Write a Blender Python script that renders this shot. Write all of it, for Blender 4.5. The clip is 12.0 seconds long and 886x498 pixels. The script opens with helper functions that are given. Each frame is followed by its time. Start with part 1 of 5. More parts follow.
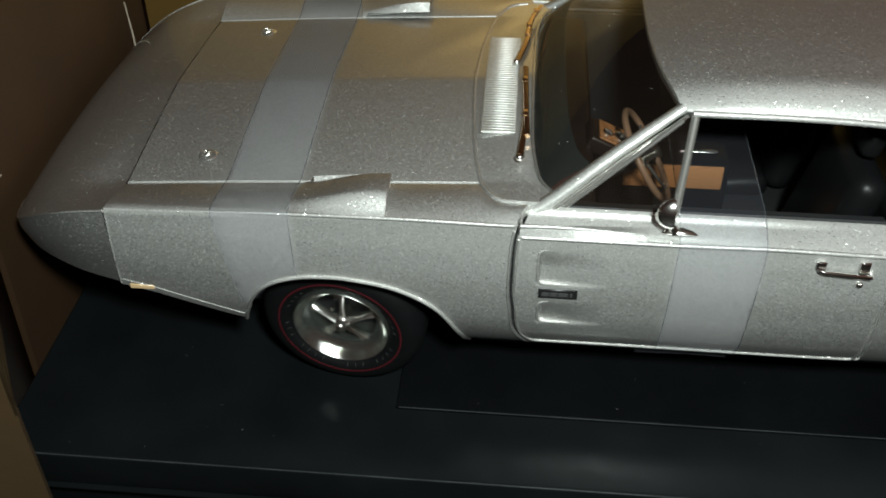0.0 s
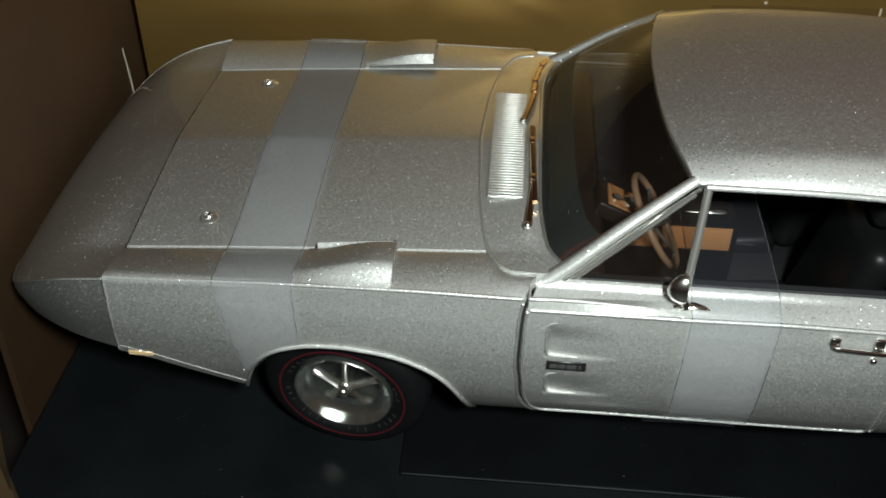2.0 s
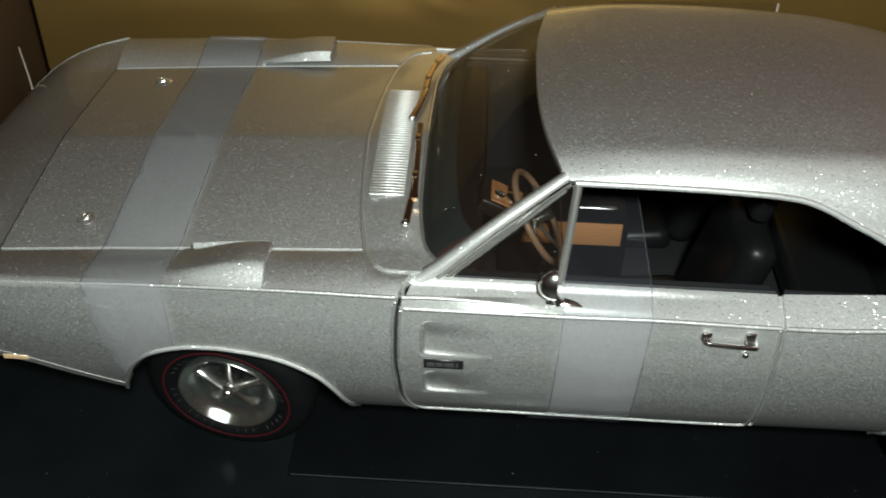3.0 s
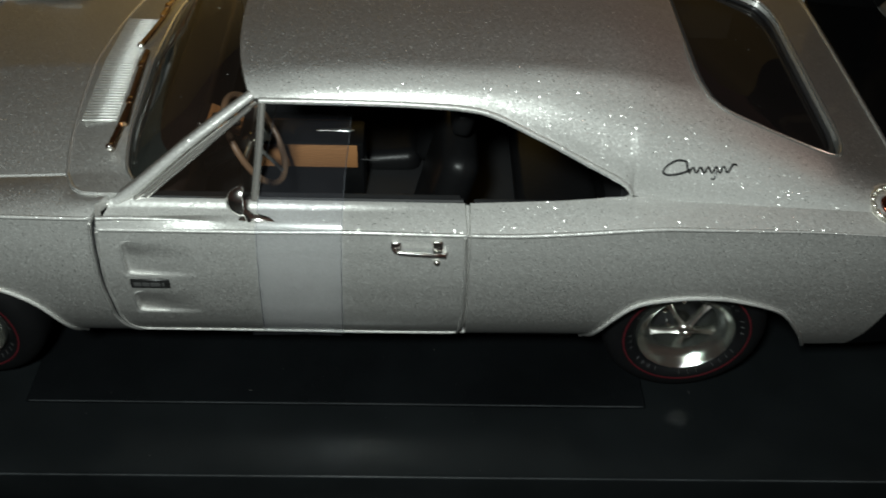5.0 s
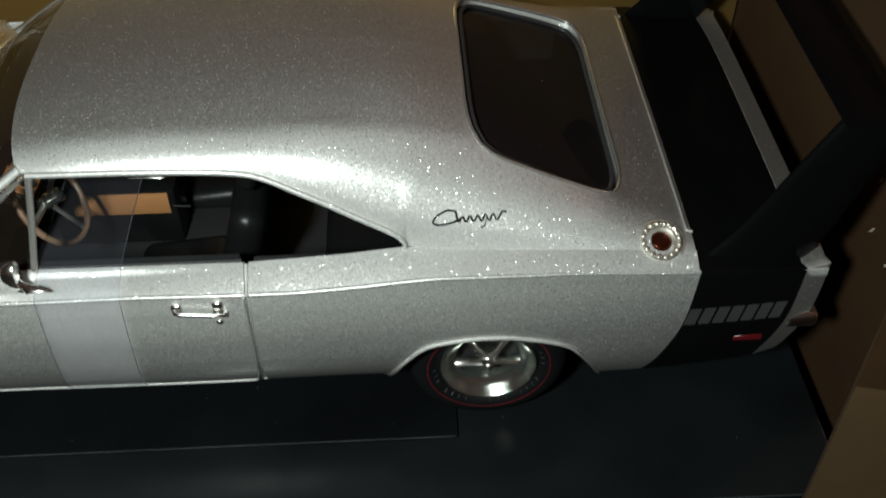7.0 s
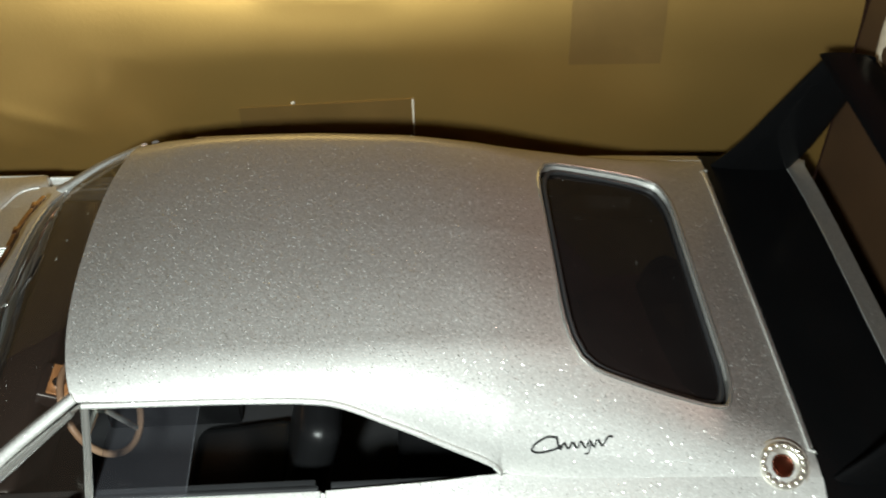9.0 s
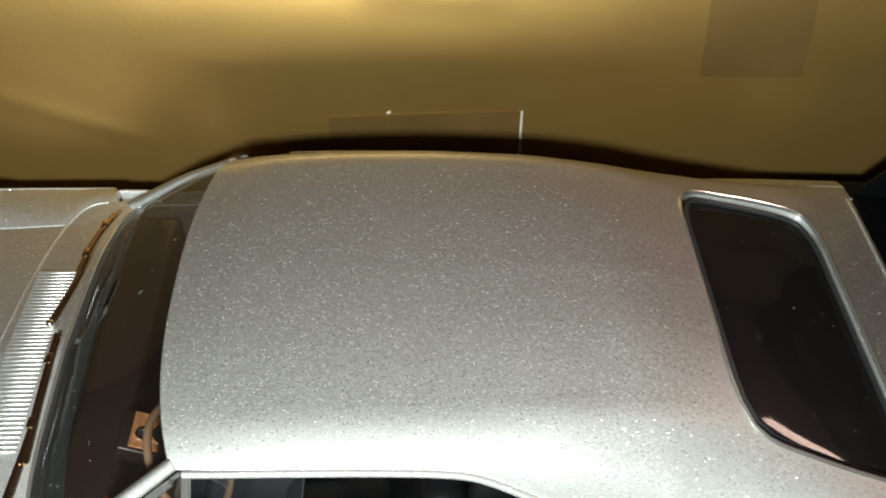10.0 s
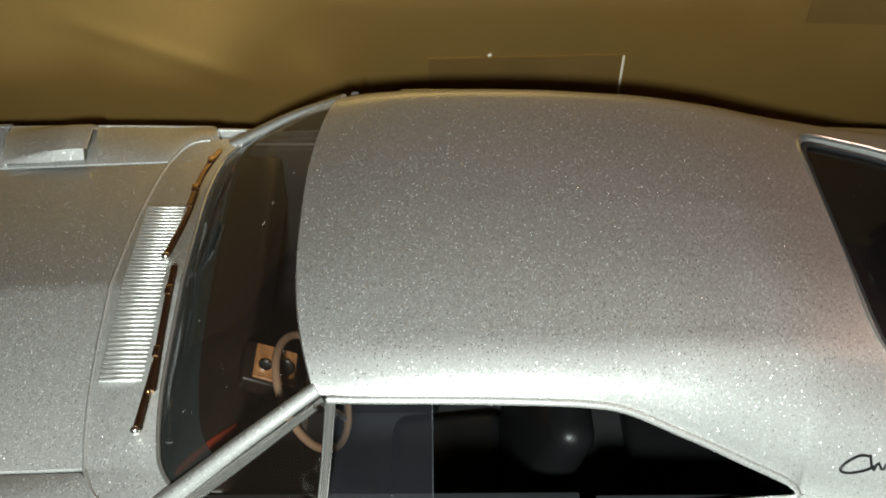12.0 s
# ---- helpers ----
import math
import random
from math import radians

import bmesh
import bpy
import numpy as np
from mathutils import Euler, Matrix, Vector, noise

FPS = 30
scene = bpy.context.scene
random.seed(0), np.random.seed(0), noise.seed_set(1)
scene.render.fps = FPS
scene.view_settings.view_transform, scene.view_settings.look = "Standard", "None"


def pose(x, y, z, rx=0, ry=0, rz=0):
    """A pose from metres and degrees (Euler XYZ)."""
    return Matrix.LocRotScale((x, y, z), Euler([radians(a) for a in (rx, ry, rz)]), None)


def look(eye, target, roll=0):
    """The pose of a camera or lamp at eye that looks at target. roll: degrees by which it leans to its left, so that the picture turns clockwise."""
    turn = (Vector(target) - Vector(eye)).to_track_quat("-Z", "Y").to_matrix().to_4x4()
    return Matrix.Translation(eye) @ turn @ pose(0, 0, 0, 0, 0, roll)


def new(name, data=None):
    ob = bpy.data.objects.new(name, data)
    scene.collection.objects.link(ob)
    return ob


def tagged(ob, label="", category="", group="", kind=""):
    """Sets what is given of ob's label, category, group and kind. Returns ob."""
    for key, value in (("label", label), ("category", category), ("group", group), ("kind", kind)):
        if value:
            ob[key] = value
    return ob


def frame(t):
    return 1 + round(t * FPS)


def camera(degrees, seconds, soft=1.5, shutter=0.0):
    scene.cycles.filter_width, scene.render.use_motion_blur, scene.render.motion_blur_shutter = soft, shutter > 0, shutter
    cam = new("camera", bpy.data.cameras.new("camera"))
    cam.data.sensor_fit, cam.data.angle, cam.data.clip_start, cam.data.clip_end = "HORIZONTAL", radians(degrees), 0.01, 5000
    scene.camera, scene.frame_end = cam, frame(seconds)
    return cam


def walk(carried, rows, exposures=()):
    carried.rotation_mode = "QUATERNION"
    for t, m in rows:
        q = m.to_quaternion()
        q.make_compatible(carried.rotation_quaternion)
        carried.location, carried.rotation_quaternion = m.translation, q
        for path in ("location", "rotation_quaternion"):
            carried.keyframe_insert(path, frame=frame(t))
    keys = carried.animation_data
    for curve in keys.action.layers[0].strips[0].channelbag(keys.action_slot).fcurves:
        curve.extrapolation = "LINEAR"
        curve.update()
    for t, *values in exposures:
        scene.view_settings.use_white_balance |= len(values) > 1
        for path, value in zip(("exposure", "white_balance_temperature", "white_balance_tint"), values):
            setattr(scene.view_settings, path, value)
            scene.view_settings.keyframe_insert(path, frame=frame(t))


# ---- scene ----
cam = camera(47.98, 12.0, soft=1.8, shutter=0.4)
# eye in metres of the full-size car, turned by degrees; S brings all to the 1:18 model
S = 1 / 18
PATH = [
    (0.0, 0.6913, -3.7903, 3.1691, 51.119, 0.111, 5.072),
    (0.5, 0.5601, -3.7463, 3.1619, 51.125, 0.039, 5.542),
    (1.0, 0.5114, -3.6921, 3.2282, 51.182, 0.076, 5.759),
    (1.5, 0.5534, -3.6275, 3.2558, 51.473, -0.205, 5.510),
    (2.0, 0.6149, -3.5944, 3.3009, 51.570, -0.504, 4.877),
    (2.5, 0.7755, -3.5466, 3.3049, 51.483, -0.845, 4.136),
    (4.5, 1.6344, -3.6187, 3.2451, 49.886, -1.172, 0.408),
    (5.0, 1.8743, -3.6834, 3.2819, 48.624, -1.491, -0.429),
    (5.5, 2.0739, -3.7114, 3.3290, 47.830, -1.228, -0.802),
    (6.0, 2.2486, -3.7128, 3.3732, 47.360, -1.145, -1.583),
    (6.5, 2.5101, -3.6705, 3.4455, 46.511, -0.529, -1.953),
    (7.0, 2.6603, -3.5003, 3.6227, 45.772, 0.281, -2.914),
    (8.8, 2.4574, -2.8569, 3.8922, 47.211, 0.481, -3.109),
    (9.0, 2.3838, -2.7491, 3.8759, 47.008, 0.519, -2.778),
    (9.5, 2.1794, -2.4544, 3.7294, 46.760, 0.246, -2.019),
    (10.0, 1.9661, -2.2739, 3.6826, 46.339, -0.137, -1.645),
    (10.5, 1.8057, -2.2247, 3.6301, 46.018, -0.385, -1.412),
    (11.0, 1.6610, -2.2273, 3.6546, 45.711, -0.431, -1.395),
    (11.5, 1.5877, -2.2962, 3.6100, 45.501, -0.691, -1.238),
    (12.0, 1.5700, -2.3421, 3.5677, 44.949, -0.606, -0.822),
]
walk(cam, [(t, pose(x * S, y * S, z * S, rx, ry, rz)) for t, x, y, z, rx, ry, rz in PATH], exposures=[(0.0, -0.31), (2.5, -0.28), (4.5, -0.62), (5.0, -0.78), (5.5, -0.55), (6.0, -0.54), (6.5, -0.45), (7.0, -0.45), (9.0, 0.42), (10.5, 0.40), (11.0, 0.17), (12.0, 0.14)])

# ---- world and light ----
world = bpy.data.worlds.new("world")
scene.world = world
world.use_nodes = True
world.node_tree.nodes["Background"].inputs[0].default_value = (0.055, 0.042, 0.034, 1)
world.node_tree.nodes["Background"].inputs[1].default_value = 1.0


def lamp(name, eye, target, size, watts, colour):
    data = bpy.data.lights.new(name, "AREA")
    data.shape, data.size, data.energy, data.color = "DISK", size, watts, colour
    ob = new(name, data)
    ob.matrix_world = look([c * S for c in eye], [c * S for c in target])
    return ob


# fixed lamp standing in for the light that moves with the camera
lamp("camera_light_standin", (1.32, -4.25, 4.30), (1.4, 0, 0.7), 0.026, 1.66, (0.893, 1.0, 0.957))
bulb = bpy.data.lights.new("room_lamp", "POINT")
bulb.energy, bulb.color, bulb.shadow_soft_size = 9.4, (1.0, 0.70, 0.57), 0.09
new("room_lamp", bulb).matrix_world = pose(26.8 * S, 8.8 * S, 15.6 * S)


# ---- materials ----
def material(name):
    m = bpy.data.materials.new(name)
    m.use_nodes = True
    nt = m.node_tree
    return m, nt, nt.nodes["Principled BSDF"]


def node(nt, kind, **values):
    n = nt.nodes.new(kind)
    for key, v in values.items():
        n.inputs[key.replace("_", " ")].default_value = v
    return n


def coords(nt):
    return nt.nodes.new("ShaderNodeTexCoord").outputs["Object"]


def noise_tex(nt, scale, detail=4.0, rough=0.6):
    n = node(nt, "ShaderNodeTexNoise", Scale=scale, Detail=detail, Roughness=rough)
    nt.links.new(coords(nt), n.inputs["Vector"])
    return n


def ramp(nt, src, stops):
    r = nt.nodes.new("ShaderNodeValToRGB")
    while len(r.color_ramp.elements) < len(stops):
        r.color_ramp.elements.new(0.5)
    for e, (pos, col) in zip(r.color_ramp.elements, stops):
        e.position, e.color = pos, (*col, 1) if len(col) == 3 else col
    nt.links.new(src, r.inputs[0])
    return r.outputs[0]


def bump(nt, src, bsdf, strength, dist=0.0005):
    b = node(nt, "ShaderNodeBump", Strength=strength, Distance=dist)
    nt.links.new(src, b.inputs["Height"])
    nt.links.new(b.outputs[0], bsdf.inputs["Normal"])


def plain(name, col, rough=0.5, metal=0.0, coat=0.0, var=0.12, scale=120, bumps=0.15, spec=0.5):
    m, nt, b = material(name)
    n = noise_tex(nt, scale)
    lo, hi = [c * (1 - var) for c in col], [min(1, c * (1 + var)) for c in col]
    nt.links.new(ramp(nt, n.outputs["Fac"], [(0.3, lo), (0.7, hi)]), b.inputs["Base Color"])
    b.inputs["Roughness"].default_value, b.inputs["Metallic"].default_value = rough, metal
    b.inputs["Coat Weight"].default_value, b.inputs["Coat Roughness"].default_value = coat, 0.05
    b.inputs["Specular IOR Level"].default_value = spec
    if bumps:
        bump(nt, noise_tex(nt, scale * 8, 3).outputs["Fac"], b, bumps, 0.0001)
    return m


def node_value(nt, v):
    n = nt.nodes.new("ShaderNodeValue")
    n.outputs[0].default_value = v
    return n.outputs[0]


def flake_paint():
    """Silver base coat with fine grain, sparse larger flakes that tilt at random, and a clear coat."""
    m, nt, b = material("silver_flake_paint")

    def vec(op, a, bb=None, scale=None):
        n = nt.nodes.new("ShaderNodeVectorMath")
        n.operation = op
        nt.links.new(a, n.inputs[0])
        if bb is not None:
            if isinstance(bb, tuple):
                n.inputs[1].default_value = bb
            else:
                nt.links.new(bb, n.inputs[1])
        if scale is not None:
            if isinstance(scale, float):
                n.inputs["Scale"].default_value = scale
            else:
                nt.links.new(scale, n.inputs["Scale"])
        return n.outputs[0]

    def calc(op, a, v):
        n = nt.nodes.new("ShaderNodeMath")
        n.operation = op
        nt.links.new(a, n.inputs[0])
        if isinstance(v, float):
            n.inputs[1].default_value = v
        else:
            nt.links.new(v, n.inputs[1])
        return n.outputs[0]

    fine = node(nt, "ShaderNodeTexVoronoi", Scale=5200.0)
    big = node(nt, "ShaderNodeTexVoronoi", Scale=3100.0)
    turn = node(nt, "ShaderNodeVectorRotate")
    turn.rotation_type = "EULER_XYZ"
    turn.inputs["Rotation"].default_value = (0.61, 0.83, 0.37)
    nt.links.new(coords(nt), turn.inputs["Vector"])
    for v in (fine, big):
        nt.links.new(turn.outputs[0], v.inputs["Vector"])
    sep = nt.nodes.new("ShaderNodeSeparateColor")
    nt.links.new(big.outputs["Color"], sep.inputs[0])
    flake = calc("MULTIPLY", calc("LESS_THAN", big.outputs["Distance"], 0.38), calc("GREATER_THAN", sep.outputs[2], 0.08))
    bold = calc("LESS_THAN", calc("ABSOLUTE", calc("SUBTRACT", sep.outputs[2], 0.5), 0.0), 0.12)
    tilt = vec("ADD", vec("SCALE", vec("SUBTRACT", fine.outputs["Color"], (0.5, 0.5, 0.5)), scale=0.13), vec("SCALE", vec("SUBTRACT", big.outputs["Color"], (0.5, 0.5, 0.5)), scale=calc("MULTIPLY", flake, calc("ADD", calc("MULTIPLY", bold, 0.80), 0.24))))
    geo = nt.nodes.new("ShaderNodeNewGeometry")
    nrm = vec("NORMALIZE", vec("ADD", geo.outputs["Normal"], tilt))
    mix = nt.nodes.new("ShaderNodeMix")
    mix.data_type = "RGBA"
    nt.links.new(flake, mix.inputs[0])
    mix.inputs[6].default_value, mix.inputs[7].default_value = (0.71, 0.70, 0.676, 1), (0.90, 0.895, 0.87, 1)
    # broad scatter of the flakes, a tighter sheen over it, and the clear coat on top
    wide = node(nt, "ShaderNodeBsdfAnisotropic", Roughness=0.78)
    wide.distribution = "BECKMANN"
    sheen = node(nt, "ShaderNodeBsdfAnisotropic", Roughness=0.40)
    sheen.distribution = "GGX"
    nt.links.new(calc("SUBTRACT", node_value(nt, 0.38), calc("MULTIPLY", calc("MULTIPLY", bold, flake), 0.12)), sheen.inputs["Roughness"])
    coat = node(nt, "ShaderNodeBsdfAnisotropic", Roughness=0.05)
    nt.links.new(vec("MULTIPLY", mix.outputs[2], (0.74, 0.74, 0.74)), wide.inputs["Color"])
    nt.links.new(mix.outputs[2], sheen.inputs["Color"])
    for lobe in (wide, sheen):
        nt.links.new(nrm, lobe.inputs["Normal"])
    under = node(nt, "ShaderNodeMixShader", Fac=0.34)
    nt.links.new(wide.outputs[0], under.inputs[1])
    nt.links.new(sheen.outputs[0], under.inputs[2])
    body = node(nt, "ShaderNodeMixShader", Fac=0.085)
    nt.links.new(under.outputs[0], body.inputs[1])
    nt.links.new(node(nt, "ShaderNodeBsdfDiffuse", Color=(0.62, 0.62, 0.60, 1)).outputs[0], body.inputs[2])
    top = nt.nodes.new("ShaderNodeMixShader")
    nt.links.new(node(nt, "ShaderNodeFresnel", IOR=1.5).outputs[0], top.inputs[0])
    nt.links.new(body.outputs[0], top.inputs[1])
    nt.links.new(coat.outputs[0], top.inputs[2])
    nt.links.new(top.outputs[0], nt.nodes["Material Output"].inputs["Surface"])
    nt.nodes.remove(b)
    return m


def clear(name, tint, gloss_rough=0.03, veil=0.0, veil_col=(0.5, 0.5, 0.55), ior=1.45):
    """Thin clear plastic: tinted see-through, gloss by angle, and a faint milky or painted-reflection veil."""
    m, nt, b = material(name)
    out = nt.nodes["Material Output"]
    tr = nt.nodes.new("ShaderNodeBsdfTransparent")
    tr.inputs[0].default_value = (*tint, 1)
    gl = node(nt, "ShaderNodeBsdfGlossy", Roughness=gloss_rough)
    fr = node(nt, "ShaderNodeFresnel", IOR=ior)
    mix = nt.nodes.new("ShaderNodeMixShader")
    nt.links.new(fr.outputs[0], mix.inputs[0])
    nt.links.new(tr.outputs[0], mix.inputs[1])
    nt.links.new(gl.outputs[0], mix.inputs[2])
    last = mix.outputs[0]
    if veil:
        b.inputs["Base Color"].default_value = (*veil_col, 1)
        b.inputs["Roughness"].default_value = 0.35
        m2 = nt.nodes.new("ShaderNodeMixShader")
        n = noise_tex(nt, 60, 3)
        nt.links.new(ramp(nt, n.outputs["Fac"], [(0.2, (veil * 0.85,) * 3), (0.8, (veil * 1.15,) * 3)]), m2.inputs[0])
        nt.links.new(last, m2.inputs[1])
        nt.links.new(b.outputs[0], m2.inputs[2])
        last = m2.outputs[0]
    nt.links.new(last, out.inputs["Surface"])
    return m


def gold_card():
    m, nt, b = material("gold_card")
    n1, n2 = noise_tex(nt, 9, 3), noise_tex(nt, 900, 2)
    nt.links.new(ramp(nt, n1.outputs["Fac"], [(0.3, (0.243, 0.146, 0.040)), (0.7, (0.300, 0.179, 0.053))]), b.inputs["Base Color"])
    b.inputs["Metallic"].default_value, b.inputs["Roughness"].default_value = 0.80, 0.45
    wide = node(nt, "ShaderNodeBump", Strength=0.3, Distance=0.006)
    nt.links.new(noise_tex(nt, 14, 2, 0.45).outputs["Fac"], wide.inputs["Height"])
    fine = node(nt, "ShaderNodeBump", Strength=0.12, Distance=0.0002)
    nt.links.new(n2.outputs["Fac"], fine.inputs["Height"])
    nt.links.new(wide.outputs[0], fine.inputs["Normal"])
    nt.links.new(fine.outputs[0], b.inputs["Normal"])
    return m


def kraft_card(name, tone):
    m, nt, b = material(name)
    n1, n2 = noise_tex(nt, 30, 5), noise_tex(nt, 700, 3)
    nt.links.new(ramp(nt, n1.outputs["Fac"], [(0.3, tuple(0.72 * c for c in tone)), (0.7, tone)]), b.inputs["Base Color"])
    b.inputs["Roughness"].default_value = 0.6
    bump(nt, n2.outputs["Fac"], b, 0.25, 0.0002)
    return m


def wood_mat():
    m, nt, b = material("wood_trim")
    w = node(nt, "ShaderNodeTexWave", Scale=420.0, Distortion=9.0, Detail=3.0)
    w.bands_direction = "Z"
    nt.links.new(coords(nt), w.inputs["Vector"])
    nt.links.new(ramp(nt, w.outputs["Fac"], [(0.0, (0.25, 0.112, 0.042)), (1.0, (0.34, 0.160, 0.064))]), b.inputs["Base Color"])
    b.inputs["Roughness"].default_value = 0.45
    return m


PAINT = flake_paint()
BLACK = plain("black_paint", (0.0026, 0.0026, 0.0028), 0.20, coat=0.0, scale=60, bumps=0.05, spec=0.08)
TRIM = plain("black_plastic", (0.014, 0.014, 0.015), 0.5, spec=0.3)
CABIN = plain("cabin_plastic", (0.019, 0.0195, 0.021), 0.42, spec=0.4)
SEAT = plain("black_vinyl", (0.0050, 0.0050, 0.0054), 0.36, bumps=0.5, spec=0.15)
RIM = plain("rim_chrome", (0.66, 0.69, 0.635), 0.12, 0.97, var=0.06, scale=520, bumps=0.5)
CHROME = plain("chrome", (0.82, 0.80, 0.76), 0.22, 1.0, var=0.04, bumps=0.05)
BRIGHT = plain("sharp_chrome", (0.84, 0.82, 0.79), 0.15, 1.0, var=0.04, bumps=0.08)
FOIL = plain("bright_foil", (0.72, 0.72, 0.70), 0.45, 0.9, var=0.1, scale=900, bumps=0.5)
RUBBER = plain("rubber", (0.0045, 0.0045, 0.005), 0.6, bumps=0.3, scale=300, spec=0.12)
REDLINE = plain("red_line", (0.055, 0.003, 0.006), 0.5)
TAN = plain("tan_plastic", (0.20, 0.125, 0.080), 0.4)
BADGE = plain("badge_black", (0.010, 0.010, 0.010), 0.4)
GREY = plain("decal_grey", (0.032, 0.032, 0.032), 0.5)
LETTER = plain("badge_grey", (0.05, 0.05, 0.05), 0.45)
LAMPRED = plain("red_lens", (0.085, 0.005, 0.007), 0.3)
AMBER = plain("amber_lens", (0.58, 0.40, 0.22), 0.3)
DASH = plain("oxblood_plastic", (0.0125, 0.0085, 0.0074), 0.38, spec=0.4)
# red for the strip that imitates a reflection in the windscreen
RED_REFLECTION = plain("red_reflection_paint", (0.22, 0.032, 0.015), 0.35)
BASEMAT = plain("black_base", (0.0058, 0.0068, 0.0074), 0.22, var=0.3, scale=25, bumps=0.12, spec=0.065)
PADMAT = plain("gloss_black_base", (0.0034, 0.0039, 0.0044), 0.19, var=0.3, scale=25, bumps=0.08, spec=0.12)
TORN = plain("torn_card_edge", (0.40, 0.34, 0.26), 0.8, scale=500)
GOLD, WOOD = gold_card(), wood_mat()
KRAFT, RAW_CARD = kraft_card("printed_brown_card", (0.040, 0.0180, 0.0056)), kraft_card("raw_brown_card", (0.060, 0.034, 0.013))
# brown veil stands in for the gold panel mirrored in the glass
GLASS = clear("tinted_glass_with_reflection", (0.62, 0.56, 0.52), 0.02, veil=0.010, veil_col=(0.50, 0.37, 0.29), ior=1.55)
DARKGLASS = clear("dark_glass", (0.02, 0.018, 0.017), 0.05, veil=0.06, veil_col=(0.12, 0.10, 0.10), ior=1.28)
SATIN = plain("plain_silver", (0.52, 0.51, 0.48), 0.27, 0.85, 0.4, var=0.05, scale=60, bumps=0.05)
FILM = clear("clear_film", (0.88, 0.885, 0.92), 0.20, veil=0.017, veil_col=(0.60, 0.60, 0.70))
GOLD_TAB = plain("gold_tab", (0.220, 0.130, 0.042), 0.44, 0.8, scale=40)
WALLM = plain("room_wall", (0.50, 0.35, 0.30), 0.8, scale=3)
TABLEM = plain("table_top", (0.012, 0.009, 0.007), 0.6, scale=20)


# ---- building helpers ----
def curve(pts):
    """A smooth monotone curve through (x, y) points."""
    xs, ys = np.array([p[0] for p in pts], float), np.array([p[1] for p in pts], float)
    h, d = np.diff(xs), np.diff(ys) / np.diff(xs)
    m = np.zeros(len(xs))
    m[0], m[-1] = d[0], d[-1]
    for i in range(1, len(xs) - 1):
        if d[i - 1] * d[i] > 0:
            a, b = 2 * h[i] + h[i - 1], h[i] + 2 * h[i - 1]
            m[i] = (a + b) / (a / d[i - 1] + b / d[i])

    def f(x):
        x = min(max(x, xs[0]), xs[-1])
        i = min(max(int(np.searchsorted(xs, x)) - 1, 0), len(xs) - 2)
        t = (x - xs[i]) / h[i]
        return float((2 * t**3 - 3 * t**2 + 1) * ys[i] + (t**3 - 2 * t**2 + t) * h[i] * m[i] + (3 * t**2 - 2 * t**3) * ys[i + 1] + (t**3 - t**2) * h[i] * m[i + 1])

    return f


def spline(pts, n):
    """n points evenly along a smooth line through pts."""
    p = [Vector(q) for q in pts]
    p = [2 * p[0] - p[1], *p, 2 * p[-1] - p[-2]]
    fine = []
    for i in range(1, len(p) - 2):
        a, b, c, d = p[i - 1], p[i], p[i + 1], p[i + 2]
        for k in range(24):
            t = k / 24
            fine.append(0.5 * (2 * b + (c - a) * t + (2 * a - 5 * b + 4 * c - d) * t * t + (3 * b - a - 3 * c + d) * t**3))
    fine.append(p[-2])
    length = np.concatenate([[0], np.cumsum([(fine[i + 1] - fine[i]).length for i in range(len(fine) - 1)])])
    out = []
    for s in np.linspace(0, length[-1], n):
        i = min(int(np.searchsorted(length, s, side="right")) - 1, len(fine) - 2)
        out.append(fine[i].lerp(fine[i + 1], (s - length[i]) / max(length[i + 1] - length[i], 1e-9)))
    return out


def smooth(a, b, x):
    t = min(max((x - a) / (b - a), 0), 1)
    return t * t * (3 - 2 * t)


def lerp(a, b, t):
    return a + (b - a) * t


def part(name, bm, mat, parent=None, label="", sharp=42, scale=True):
    """Links a bmesh, drawn in full-size metres, as one mesh object at the model's scale."""
    if scale:
        bmesh.ops.scale(bm, vec=(S, S, S), verts=bm.verts)
    me = bpy.data.meshes.new(name)
    bm.to_mesh(me)
    bm.free()
    me.materials.append(mat)
    for p in me.polygons:
        p.use_smooth = True
    me.set_sharp_from_angle(angle=radians(sharp))
    ob = new(name, me)
    if parent:
        ob.parent = parent
        ob.matrix_parent_inverse = parent.matrix_world.inverted()
    if label:
        ob["label"] = label
    return ob


def empty(name, x=0.0, y=0.0, z=0.0):
    ob = new(name)
    ob.empty_display_size = 0.01
    ob.matrix_world = pose(x * S, y * S, z * S)
    return ob


def grid(bm, rows, loop=False):
    vs = [[bm.verts.new(p) for p in r] for r in rows]
    for a, b in zip(vs, vs[1:]):
        k = len(a)
        for j in range(k if loop else k - 1):
            j2 = (j + 1) % k
            try:
                bm.faces.new((a[j], a[j2], b[j2], b[j]))
            except ValueError:
                pass
    return vs


def normals(rows, inner):
    out = []
    nr, nc = len(rows), len(rows[0])
    for i in range(nr):
        line = []
        for j in range(nc):
            du = rows[i][min(j + 1, nc - 1)] - rows[i][max(j - 1, 0)]
            dv = rows[min(i + 1, nr - 1)][j] - rows[max(i - 1, 0)][j]
            n = du.cross(dv)
            n = n.normalized() if n.length > 1e-12 else Vector((0, 0, 1))
            c = Vector((rows[i][j].x, 0, 0.6)) if inner is None else Vector(inner)
            if n.dot(rows[i][j] - c) < 0:
                n = -n
            line.append(n)
        out.append(line)
    return out


